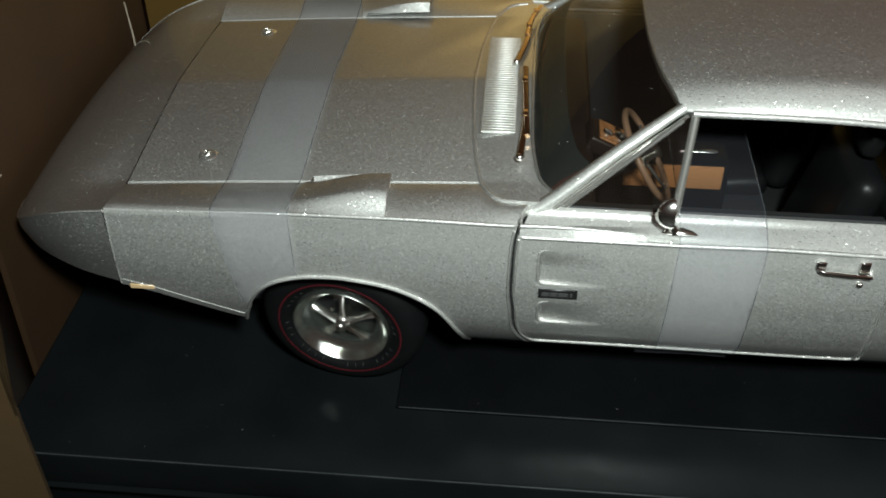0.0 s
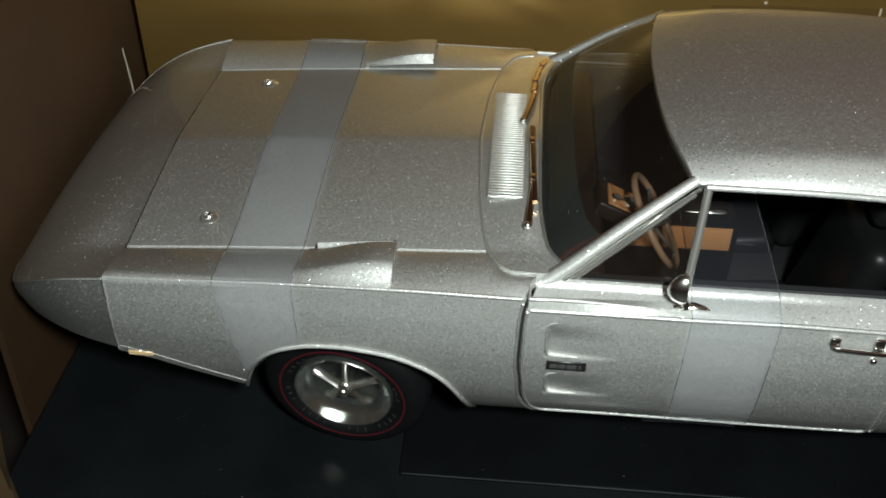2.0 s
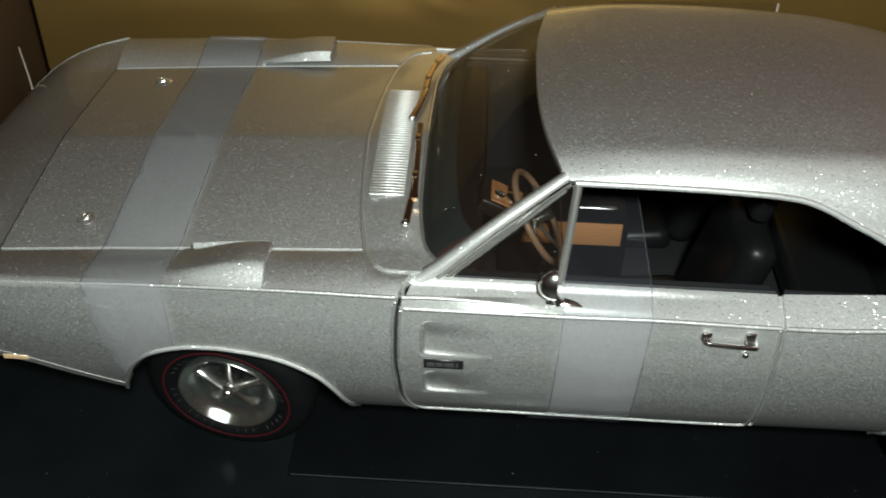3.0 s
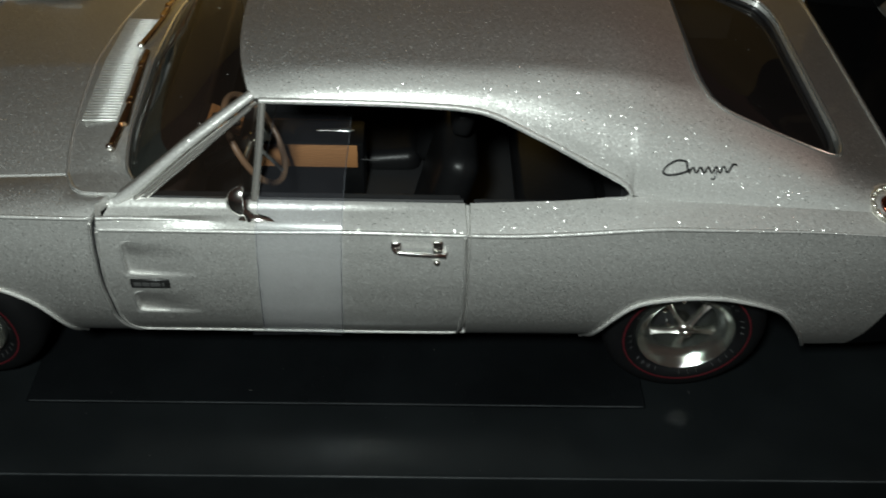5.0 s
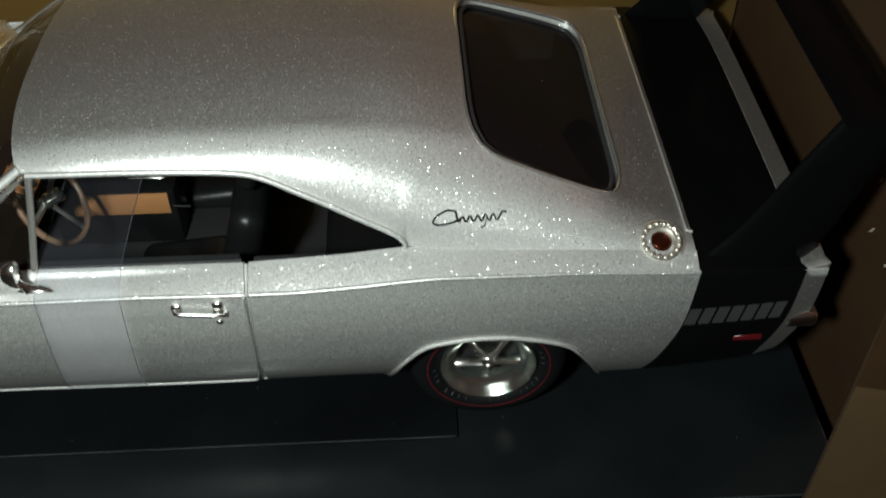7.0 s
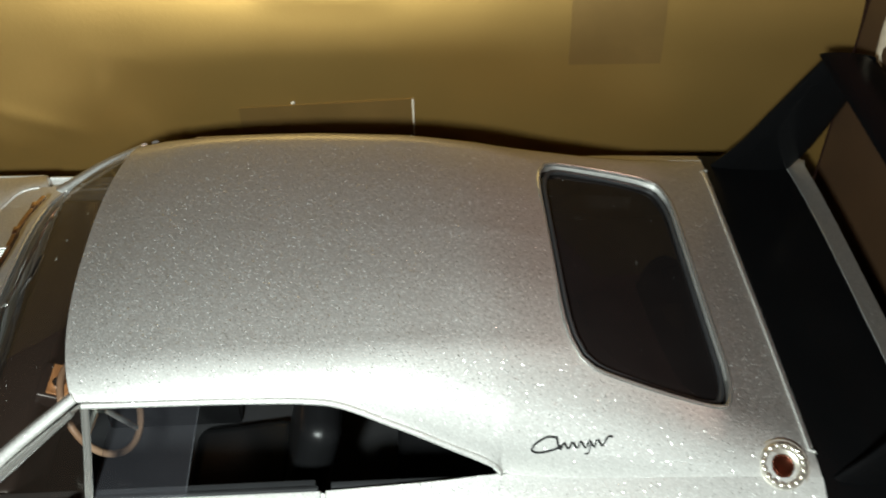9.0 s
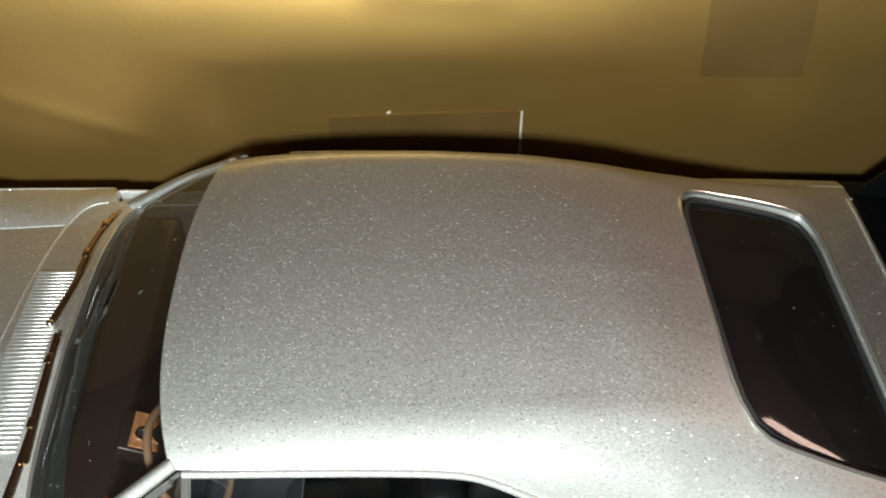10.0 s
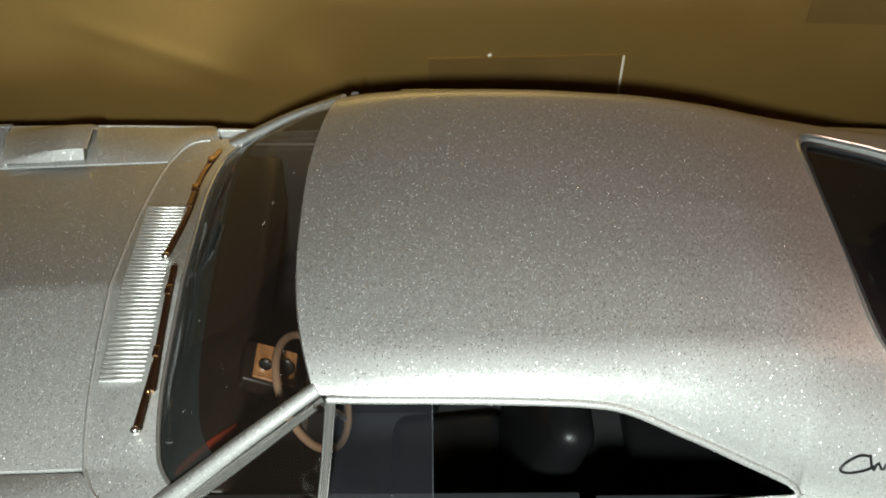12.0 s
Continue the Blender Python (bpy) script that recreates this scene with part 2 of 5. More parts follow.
def panel(rows, lip=0.05, soft=0.006, inner=None, bm=None):
    """A sheet-metal panel from a grid of points: rounded edge and a folded-in lip all round."""
    rows = [[Vector(p) for p in r] for r in rows]
    ns = normals(rows, inner)
    nr, nc = len(rows), len(rows[0])
    bm = bm or bmesh.new()
    old = set(bm.faces)
    vs = grid(bm, rows)
    rim = [(0, j) for j in range(nc)] + [(i, nc - 1) for i in range(1, nr)] + [(nr - 1, j) for j in range(nc - 2, -1, -1)] + [(i, 0) for i in range(nr - 2, 0, -1)]
    rings = [[], []]
    for i, j in rim:
        p, n = rows[i][j], ns[i][j]
        o = Vector((0, 0, 0))
        if i == 0:
            o += (p - rows[1][j]).normalized()
        if i == nr - 1:
            o += (p - rows[-2][j]).normalized()
        if j == 0:
            o += (p - rows[i][1]).normalized()
        if j == nc - 1:
            o += (p - rows[i][-2]).normalized()
        o = o.normalized() if o.length > 0 else o
        rings[0].append(bm.verts.new(p - n * soft + o * soft * 0.8))
        rings[1].append(bm.verts.new(p - n * lip + o * soft * 0.8))
    edge = [vs[i][j] for i, j in rim]
    k = len(rim)
    for a, b in ((edge, rings[0]), (rings[0], rings[1])):
        for q in range(k):
            q2 = (q + 1) % k
            bm.faces.new((a[q], a[q2], b[q2], b[q]))
    made = [f for f in bm.faces if f not in old]
    bmesh.ops.recalc_face_normals(bm, faces=made)
    lead = vs[nr // 2][nc // 2].link_faces[0]
    lead.normal_update()
    if lead.normal.dot(ns[nr // 2][nc // 2]) < 0:
        bmesh.ops.reverse_faces(bm, faces=made)
    return bm


def upward(bm):
    bm.normal_update()
    bmesh.ops.reverse_faces(bm, faces=[f for f in bm.faces if f.normal.z < 0])


def outward(bm, side):
    bm.normal_update()
    bmesh.ops.reverse_faces(bm, faces=[f for f in bm.faces if f.normal.y * side < 0])


def tube(pts, r, bm=None, n=8, flat=1.0, closed=False, up=(0, 0, 1)):
    """A bar along pts; flat squashes it across up."""
    bm = bm or bmesh.new()
    pts = [Vector(p) for p in pts]
    rows = []
    k = len(pts)
    for i, p in enumerate(pts):
        a, b = (pts[(i - 1) % k], pts[(i + 1) % k]) if closed else (pts[max(i - 1, 0)], pts[min(i + 1, k - 1)])
        t = (b - a).normalized()
        u = Vector(up)
        side = t.cross(u)
        side = side.normalized() if side.length > 1e-6 else t.orthogonal().normalized()
        u2 = side.cross(t)
        rr = r[i] if isinstance(r, (list, tuple)) else r
        rows.append([p + side * (rr * math.cos(w)) + u2 * (rr * flat * math.sin(w)) for w in (2 * math.pi * q / n for q in range(n))])
    if closed:
        rows.append(rows[0])
    vs = grid(bm, rows, True)
    if closed:
        bmesh.ops.remove_doubles(bm, verts=bm.verts, dist=1e-6)
    else:
        bm.faces.new(vs[0])
        bm.faces.new(vs[-1][::-1])
    bmesh.ops.recalc_face_normals(bm, faces=bm.faces)
    return bm


def box(bm, x0, x1, y0, y1, z0, z1, soft=0.0, segs=2):
    m = bmesh.ops.create_cube(bm, size=1.0)
    bmesh.ops.scale(bm, vec=(x1 - x0, y1 - y0, z1 - z0), verts=m["verts"])
    bmesh.ops.translate(bm, vec=((x0 + x1) / 2, (y0 + y1) / 2, (z0 + z1) / 2), verts=m["verts"])
    if soft:
        es = {e for v in m["verts"] for e in v.link_edges}
        bmesh.ops.bevel(bm, geom=list(es), offset=soft, segments=segs, affect="EDGES", profile=0.5)
    return bm


def revolve(profile, n=48, axis_y=0.0, cx=0.0, cz=0.0, side=-1, bm=None):
    """Turns (radius, depth) pairs round the axle; depth counts outwards."""
    bm = bm or bmesh.new()
    rows = [[Vector((cx + r * math.cos(w), side * (axis_y + d), cz + r * math.sin(w))) for w in (2 * math.pi * q / n for q in range(n))] for r, d in profile]
    grid(bm, rows, True)
    return bm


def revolve_up(profile, at, n=28):
    """Turns (radius, height) pairs round an upright axis at a place."""
    bm = bmesh.new()
    grid(bm, [[Vector((at[0] + max(r, 1e-4) * math.cos(w), at[1] + max(r, 1e-4) * math.sin(w), at[2] + h)) for w in (2 * math.pi * q / n for q in range(n))] for r, h in profile], True)
    return bm


# ---- the car's surfaces, in full-size metres: x from the front axle to the tail, z from the ground ----
WIDE = curve([(-0.9, 0.955), (-0.3, 0.966), (0.3, 0.968), (1.0, 0.966), (1.8, 0.970), (2.4, 0.964), (3.0, 0.970), (3.5, 0.969), (3.9, 0.962), (4.25, 0.945)])
TUCK = curve([(0.30, 0.130), (0.34, 0.110), (0.40, 0.052), (0.48, 0.018), (0.60, 0.004), (0.72, 0.0), (0.85, 0.005), (0.93, 0.012), (1.0, 0.018)])
CREASE = curve([(-0.835, 0.967), (-0.1, 0.993), (0.3, 0.997), (0.68, 0.990), (0.80, 0.962), (1.0, 0.947), (1.24, 0.945), (1.63, 0.951), (2.0, 0.944), (2.2, 0.941), (2.4, 0.951), (2.82, 0.985), (3.23, 0.984), (3.73, 0.962), (4.2, 0.945)])
DOOR_CREASE = curve([(0.70, 0.946), (1.0, 0.945), (1.24, 0.945), (1.63, 0.951), (2.0, 0.944), (2.1, 0.942)])
FENDER_CREASE = curve([(-0.835, 0.967), (-0.1, 0.993), (0.3, 0.997), (0.68, 0.992), (1.0, 0.992)])
DOOR_FRONT = curve([(0.33, 0.815), (0.38, 0.790), (0.41, 0.768), (0.46, 0.736), (0.52, 0.716), (0.60, 0.710), (0.70, 0.699), (0.90, 0.703), (0.95, 0.709), (1.0, 0.72)])
DOOR_REAR = curve([(0.33, 2.02), (0.40, 2.031), (0.54, 2.045), (0.70, 2.048), (0.94, 2.043), (1.0, 2.040)])


def flank(x, z):
    """Half width of the body side."""
    soft = 0.55 if x > 3.3 else 1.0
    y = WIDE(x) - TUCK(z) * (soft if z < 0.7 else 1.0)
    return y


def scallop(x, z):
    """Depth of the two pressed-in marks at the door's front."""
    d = 0.0
    for z0, z1, xf in ((0.742, 0.897, 0.790), (0.545, 0.655, 0.798)):
        if x > xf - 0.02:
            front = smooth(xf - 0.008, xf + 0.012, x)
            fade = max(0.0, 1 - (x - xf) / 0.26)
            low = smooth(z0 - 0.009, z0 + 0.009, z)
            high = 1 - smooth(z1 - 0.085, z1 + 0.008, z)
            d = max(d, 0.013 * front * fade * low * high)
    return d


def side_rows(bottom, top, n, m, side, left=None, right=None, dent=None):
    """Rows over the body side between a lower line and an upper line z(x); left/right trim x by height."""
    rows = []
    for k in range(m + 1):
        v = k / m
        row = []
        for bx, bz in bottom:
            x, z = bx, lerp(bz, top(bx), v)
            if left:
                a, b = left(z), right(z)
                x = lerp(a, b, (bx - bottom[0][0]) / (bottom[-1][0] - bottom[0][0]))
                z = lerp(bz, top(x), v)
            y = flank(x, z) - (dent(x, z) if dent else 0)
            row.append(Vector((x, side * y, z)))
        rows.append(row)
    return rows


ARCH_F = [(-0.352, 0.458), (-0.341, 0.505), (-0.304, 0.597), (-0.230, 0.667), (-0.115, 0.707), (-0.01, 0.716), (0.081, 0.711), (0.252, 0.675), (0.403, 0.585), (0.495, 0.446), (0.532, 0.335)]
ARCH_R = [(2.535, 0.330), (2.575, 0.43), (2.628, 0.525), (2.715, 0.615), (2.861, 0.653), (2.97, 0.660), (3.08, 0.650), (3.265, 0.592), (3.365, 0.48), (3.420, 0.375)]


def line2(pts, n):
    return [(p.x, p.z) for p in spline([(x, 0, z) for x, z in pts], n)]


def straight(a, b, n):
    return [(lerp(a[0], b[0], i / n), lerp(a[1], b[1], i / n)) for i in range(n + 1)]


# inner line of fender tops, and the height of the hood's edge
HOOD_Z = curve([(-0.86, 0.920), (-0.4, 0.952), (0.0, 0.975), (0.5, 1.000), (0.8, 1.015)])
INNER_Y = curve([(-0.9, 0.708), (0.45, 0.7081), (0.552, 0.7085), (0.564, 0.718), (0.580, 0.752), (0.604, 0.793), (0.630, 0.815), (0.66, 0.827), (0.70, 0.832), (0.76, 0.834)])
HOOD_END = curve([(0.0, 0.488), (0.35, 0.506), (0.6, 0.535), (0.72, 0.560)])
COWL_SIDE = curve([(0.70, 0.556), (0.72, 0.565), (0.752, 0.580), (0.793, 0.604), (0.815, 0.630), (0.827, 0.660), (0.832, 0.70)])


def hood_height(x, y):
    a = min(abs(y) / 0.705, 1.0)
    return HOOD_Z(x) + 0.040 * (1 - a) + 0.012 * (1 - a * a)


def fender_top(x, y):
    """Height of the fender top between the hood line and the crease."""
    t = min(max((0.952 - abs(y)) / 0.244, 0.0), 1.0)
    return lerp(FENDER_CREASE(x), HOOD_Z(x), t) + 0.0108 * math.sin(math.pi * t) ** 0.8


# ---- the car ----
car = tagged(empty("model_car"), "silver metal-flake die-cast muscle car with black tail stripe and wing", "model car")
FENDER, DOOR, QUARTER = {}, {}, {}
for side in (-1, 1):
    # front fender: flank and top in one part
    low = straight((-0.8325, 0.610), (-0.70, 0.577), 6)[:-1] + straight((-0.70, 0.577), (-0.358, 0.458), 12)[:-1] + line2(ARCH_F, 44) + straight((0.534, 0.335), (0.722, 0.338), 8)[1:]
    rows = side_rows(low, FENDER_CREASE, 0, 16, side)
    for r in rows:
        for p in r:
            if p.x > 0.5:
                p.x = lerp(p.x, lerp(0.5, DOOR_FRONT(p.z) - 0.016, (p.x - 0.5) / 0.222), smooth(0.5, 0.6, p.x))
    bm = panel(rows, 0.045, 0.004)
    top = []
    for i in range(60):
        x = lerp(-0.833, 0.735, i / 59)
        xo = min(x, 0.695) if x < 0.6 else lerp(0.6, 0.695, (x - 0.6) / 0.135)
        yo, zo = flank(xo, FENDER_CREASE(xo)), FENDER_CREASE(xo)
        yi, zi = INNER_Y(x) + 0.006, HOOD_Z(x)
        row = []
        for k in range(13):
            t = k / 12
            bulge = 0.018 * math.sin(math.pi * t) ** 0.8
            row.append(Vector((lerp(xo, x, t), side * lerp(yo, yi, t), lerp(zo, zi, t) + bulge * 0.6)))
        top.append(row)
    panel(top, 0.04, 0.004, bm=bm)
    FENDER[side] = part("front_fender", bm, PAINT, car)

    # rolled arch edge
    arch = [(x, side * (flank(x, z) + 0.003), z) for x, z in line2(ARCH_F, 50)]
    part("arch_lip", tube(arch, 0.008, n=8), PAINT, FENDER[side])

    lip = [(x, side * (flank(x, z) - 0.0008), z) for x, z in straight((-0.825, 0.636), (-0.70, 0.604), 4) + straight((-0.69, 0.601), (-0.358, 0.486), 10)]
    part("valance_lip", tube(lip, 0.0028, n=6), PAINT, FENDER[side])

    # door
    low = [(x, 0.398 + 0.016 * (1 - smooth(0, 0.022, 1 - x)) + 0.012 * (1 - smooth(0, 0.02, x))) for x, z in straight((0.0, 0), (1.0, 0), 200)]
    rows = side_rows([(x, z) for x, z in low], DOOR_CREASE, 0, 80, side, DOOR_FRONT, DOOR_REAR, scallop)
    bm = panel(rows, 0.05, 0.005)
    top, RIDGE = [], []
    for i in range(80):
        u = i / 79
        xo = lerp(DOOR_FRONT(0.96), DOOR_REAR(0.96), u)
        xi = lerp(0.752, 2.036, u)
        yo, zo = flank(xo, DOOR_CREASE(xo)), DOOR_CREASE(xo)
        yi, zi = 0.836, 1.004 - 0.006 * u
        ridge = 1 - smooth(0.76, 1.30, xo)
        tr = lerp(0.13, 0.30, (min(xo, 1.3) - 0.71) / 0.59)
        if xo < 1.29:
            RIDGE.append((xo + 0.004, side * (lerp(yo, yi, tr) - 0.002), lerp(zo, zi, tr) + ridge * 0.034 - 0.0045))
        row = []
        for k in range(31):
            t = k / 30
            z = lerp(zo, zi, t) + 0.003 * math.sin(math.pi * t)
            z += ridge * 0.034 * max(0.0, min(t / tr, 1 - (t - tr) / 0.26))
            z += 0.011 * (1 - smooth(1.5, 2.0, xo)) * (smooth(0.70, 0.93, t) - smooth(0.0, 1.0, t))
            row.append(Vector((lerp(xo, xi, t), side * lerp(yo, yi, t), z)))
        top.append(row)
    panel(top, 0.05, 0.006, bm=bm)
    DOOR[side] = part("door", bm, PAINT, car)
    bm = box(bmesh.new(), 0.80, 2.02, *sorted((side * 0.788, side * 0.828)), 0.31, 1.000, 0.004)
    part("inner_door_panel", bm, CABIN, DOOR[side], "black plastic")
    edge = [(DOOR_FRONT(z) + 0.004, z) for z in (0.935, 0.88, 0.80, 0.72, 0.66, 0.58, 0.52, 0.47, 0.44)] + [(0.775, 0.416)] + [(x, 0.405) for x in np.linspace(0.80, 2.005, 30)] + [(DOOR_REAR(z) - 0.006, z) for z in (0.416, 0.44, 0.50, 0.60, 0.70, 0.80, 0.90, 0.932)]
    bead = [(x, side * (flank(x, z) + 0.001), z) for x, z in line2(edge, 120)]
    part("door_hem", tube(bead, 0.0052, n=8), PAINT, DOOR[side])

    gap = line2([(DOOR_FRONT(z), z) for z in (0.97, 0.93, 0.88, 0.80, 0.72, 0.66, 0.58, 0.52, 0.47, 0.44, 0.41, 0.375, 0.345)], 60)
    part("rolled_edge", tube([(x - 0.020, side * (flank(x, z) - 0.001), z) for x, z in gap], 0.0058, n=8), PAINT, FENDER[side])
    part("gap_strip", tube([(x - 0.008, side * (flank(x, z) - 0.015), z) for x, z in gap], 0.0085, n=6), TRIM, FENDER[side], "dark recessed joint")
    part("gap_strip", tube([(DOOR_REAR(z) + 0.005, side * (flank(2.05, z) - 0.013), z) for z in np.linspace(0.345, 0.94, 30)], 0.0085, n=6), PAINT, DOOR[side], "silver recessed joint")
    part("gap_strip", tube([(2.046, side * lerp(0.950, 0.838, q / 9), lerp(0.930, 0.988, q / 9)) for q in range(10)], 0.0095, n=6), PAINT, DOOR[side], "silver recessed joint")
    for z0, z1, xf in ((0.742, 0.897, 0.790), (0.545, 0.655, 0.798)):
        edge = [(xf + 0.045, z1 - 0.001), (xf + 0.012, z1 - 0.006), (xf - 0.003, z1 - 0.03), (xf - 0.002, z0 + 0.03), (xf + 0.008, z0 + 0.003), (xf + 0.05, z0 - 0.003), (xf + 0.12, z0 - 0.003)]
        pts = [(x, side * (flank(x, z) - 0.0025), z) for x, z in line2(edge, 60)]
        part("scallop_edge", tube(pts, [0.0062 * min(1, 0.3 + 4 * min(q, 59 - q) / 59) for q in range(60)], n=8), PAINT, DOOR[side])

    def crease_bead(x0, x1, line, r, owner, n=60):
        pts = [(x, side * (flank(x, line(x)) - 0.0045), line(x) - 0.0035) for x in np.linspace(x0, x1, n)]
        return part("crease", tube(pts, [r * lerp(0.4, 1, smooth(-0.83, -0.2, p[0])) for p in pts], n=10), PAINT, owner)

    crease_bead(-0.829, 0.690, FENDER_CREASE, 0.0085, FENDER[side])
    crease_bead(0.722, 2.036, DOOR_CREASE, 0.0090, DOOR[side])
    part("crease", tube(RIDGE, [lerp(0.0090, 0.003, (q / (len(RIDGE) - 1)) ** 1.5) for q in range(len(RIDGE))], n=10), PAINT, DOOR[side])
    seam = [(-0.8335, side * (flank(-0.83, z) - 0.004), z) for z in np.linspace(0.615, 0.958, 16)]
    part("seam", tube(seam, 0.0055, n=8), PAINT, FENDER[side])

    # rocker under the door
    rows = []
    for z in (0.334, 0.345, 0.356, 0.372, 0.390):
        rows.append([Vector((lerp(DOOR_FRONT(z) - 0.012, 2.054, i / 40), side * flank(1.0, z), z)) for i in range(41)])
    part("rocker", panel(rows, 0.04, 0.004), PAINT, car)

    # quarter panel, up to the black stripe
    EDGE = curve([(0.37, 3.588), (0.5, 3.652), (0.7, 3.716), (0.95, 3.743)])
    low = straight((2.058, 0.335), (2.53, 0.330), 16)[:-1] + line2(ARCH_R, 44) + straight((3.420, 0.375), (3.742, 0.382), 10)[1:]
    rows = side_rows(low, CREASE, 0, 18, side)
    for r in rows:
        for p in r:
            if p.x > 3.43:
                p.x = lerp(3.43, EDGE(p.z), (p.x - 3.43) / 0.312)
    bm = panel(rows, 0.05, 0.004)
    QUARTER[side] = part("quarter_panel", bm, PAINT, car)
    arch = [(x, side * (flank(x, z) + 0.003), z) for x, z in line2(ARCH_R, 50)]
    part("arch_lip", tube(arch, 0.0085, n=8), PAINT, QUARTER[side])

    # black stripe on the flank, and the silver end behind it
    TAIL0 = curve([(0.42, 4.020), (0.5, 4.06), (0.7, 4.130), (0.95, 4.155)])
    TAIL1 = curve([(0.42, 4.105), (0.5, 4.158), (0.7, 4.230), (0.95, 4.252)])
    for nm, a, b, mat, lab in (("stripe", EDGE, TAIL0, BLACK, "gloss black tail stripe"), ("tail_end", TAIL0, TAIL1, PAINT, "")):
        rows = []
        for k in range(17):
            v = k / 16
            row = []
            for i in range(17):
                u = i / 16
                zb = lerp(0.382, 0.462, u) if nm == "stripe" else 0.462 + 0.01 * u
                z = lerp(zb, CREASE(4.0), v)
                x = lerp(a(z), b(z), u)
                z = lerp(zb, CREASE(x), v)
                row.append(Vector((x, side * (flank(x, z) - (0.02 * u if nm == "tail_end" else 0)), z)))
            rows.append(row)
        part(nm, panel(rows, 0.04, 0.003), mat, QUARTER[side], lab)

# hood
rows = []
for i in range(41):
    u = i / 40
    row = []
    for k in range(57):
        y = lerp(-0.700, 0.700, k / 56)
        x = lerp(-0.829, HOOD_END(abs(y)) - 0.004, u)
        row.append(Vector((x, y, hood_height(x, y))))
    rows.append(row)
hood = part("hood", panel(rows, 0.03, 0.005), PAINT, car)

# cowl between hood and windscreen
GLASS_X = curve([(0.0, 0.742), (0.4, 0.746), (0.67, 0.775), (0.80, 0.850), (0.84, 0.90)])
rows = []
for k in range(81):
    y = 0.831 * math.sin(math.pi / 2 * (k / 40 - 1))
    a = abs(y)
    x0 = HOOD_END(a) + 0.005 if a < 0.70 else COWL_SIDE(a) + 0.004
    x1 = GLASS_X(a)
    row = []
    for i in range(13):
        x = lerp(x0, max(x1, x0 + 0.03), i / 12)
        row.append(Vector((x, y, hood_height(min(x, 0.6), y) + 0.02 * smooth(0.5, 0.75, x) * (1 - 0.4 * a))))
    rows.append(row)
part("cowl", panel(rows, 0.03, 0.004), PAINT, car)

def cowl_edge(y):
    a = abs(y)
    x = HOOD_END(a) + 0.001 if a < 0.70 else COWL_SIDE(a)
    return (x, y, hood_height(min(x, 0.6), y) + 0.02 * smooth(0.5, 0.75, x) * (1 - 0.4 * a) - 0.003)


part("cowl_edge", tube(spline([cowl_edge(y) for y in 0.832 * np.sin(np.linspace(-math.pi / 2, math.pi / 2, 90))], 200), 0.0085, n=8), PAINT, car)

# nose cone: a low wedge; its side crease runs on from the fender's and bends round to the blunt front
NOSE_TIP = -1.372
NW = curve([(-1.372, 0.0), (-1.370, 0.22), (-1.362, 0.42), (-1.345, 0.60), (-1.318, 0.715), (-1.27, 0.800), (-1.20, 0.855), (-1.10, 0.898), (-0.98, 0.930), (-0.834, 0.955)])
NC = curve([(-1.372, 0.716), (-1.33, 0.742), (-1.27, 0.788), (-1.20, 0.838), (-1.10, 0.892), (-0.98, 0.936), (-0.834, 0.967)])
NB = curve([(-1.372, 0.700), (-1.33, 0.700), (-1.27, 0.702), (-1.20, 0.680), (-1.10, 0.652), (-0.98, 0.626), (-0.834, 0.606)])
NM = curve([(-1.372, 0.720), (-1.34, 0.765), (-1.28, 0.815), (-1.18, 0.868), (-1.05, 0.918), (-0.834, 0.967)])
rows = []
for i in range(40):
    x = lerp(-0.834, NOSE_TIP, 1 - (1 - i / 39) ** 2.2)
    w, zc, zb = NW(x), NC(x), min(NB(x), NC(x) - 0.012)
    k = 1 - smooth(0.834, 1.17, abs(x))
    row = []
    for q in range(49):
        s = math.sin(math.pi / 2 * (q / 24 - 1))
        y, a = w * s, abs(s)
        flush = hood_height(-0.85, y) if abs(y) < 0.705 else lerp(HOOD_Z(-0.85), 0.967, (abs(y) - 0.705) / 0.25)
        crown = lerp(NM(x), zc, a**2.2)
        row.append(Vector((x, y, k * (flush + zc - 0.967) + (1 - k) * crown)))
    for q in range(1, 12):
        t = q / 12
        row.append(Vector((x, w + 0.010 * math.sin(math.pi * t) - 0.018 * t, lerp(zc, zb, t))))
    for q in range(13):
        row.append(Vector((x, lerp(w - 0.018, -w + 0.018, q / 12), zb)) if w > 0.05 else Vector((x, 0, zb)))
    for q in range(11, 0, -1):
        t = q / 12
        row.append(Vector((x, -w - 0.010 * math.sin(math.pi * t) + 0.018 * t, lerp(zc, zb, t))))
    rows.append(row)
bm = bmesh.new()
grid(bm, rows, True)
bmesh.ops.recalc_face_normals(bm, faces=bm.faces)
nose = part("nose_cone", bm, PAINT, car, sharp=60)
for q in (0, 48):
    pts = [r[q] for r in rows[:30]]
    part("crease", tube([(p.x, p.y * 0.9965, p.z - 0.002) for p in pts], [lerp(0.006, 0.0025, i / 29) for i in range(30)], n=8), PAINT, nose)

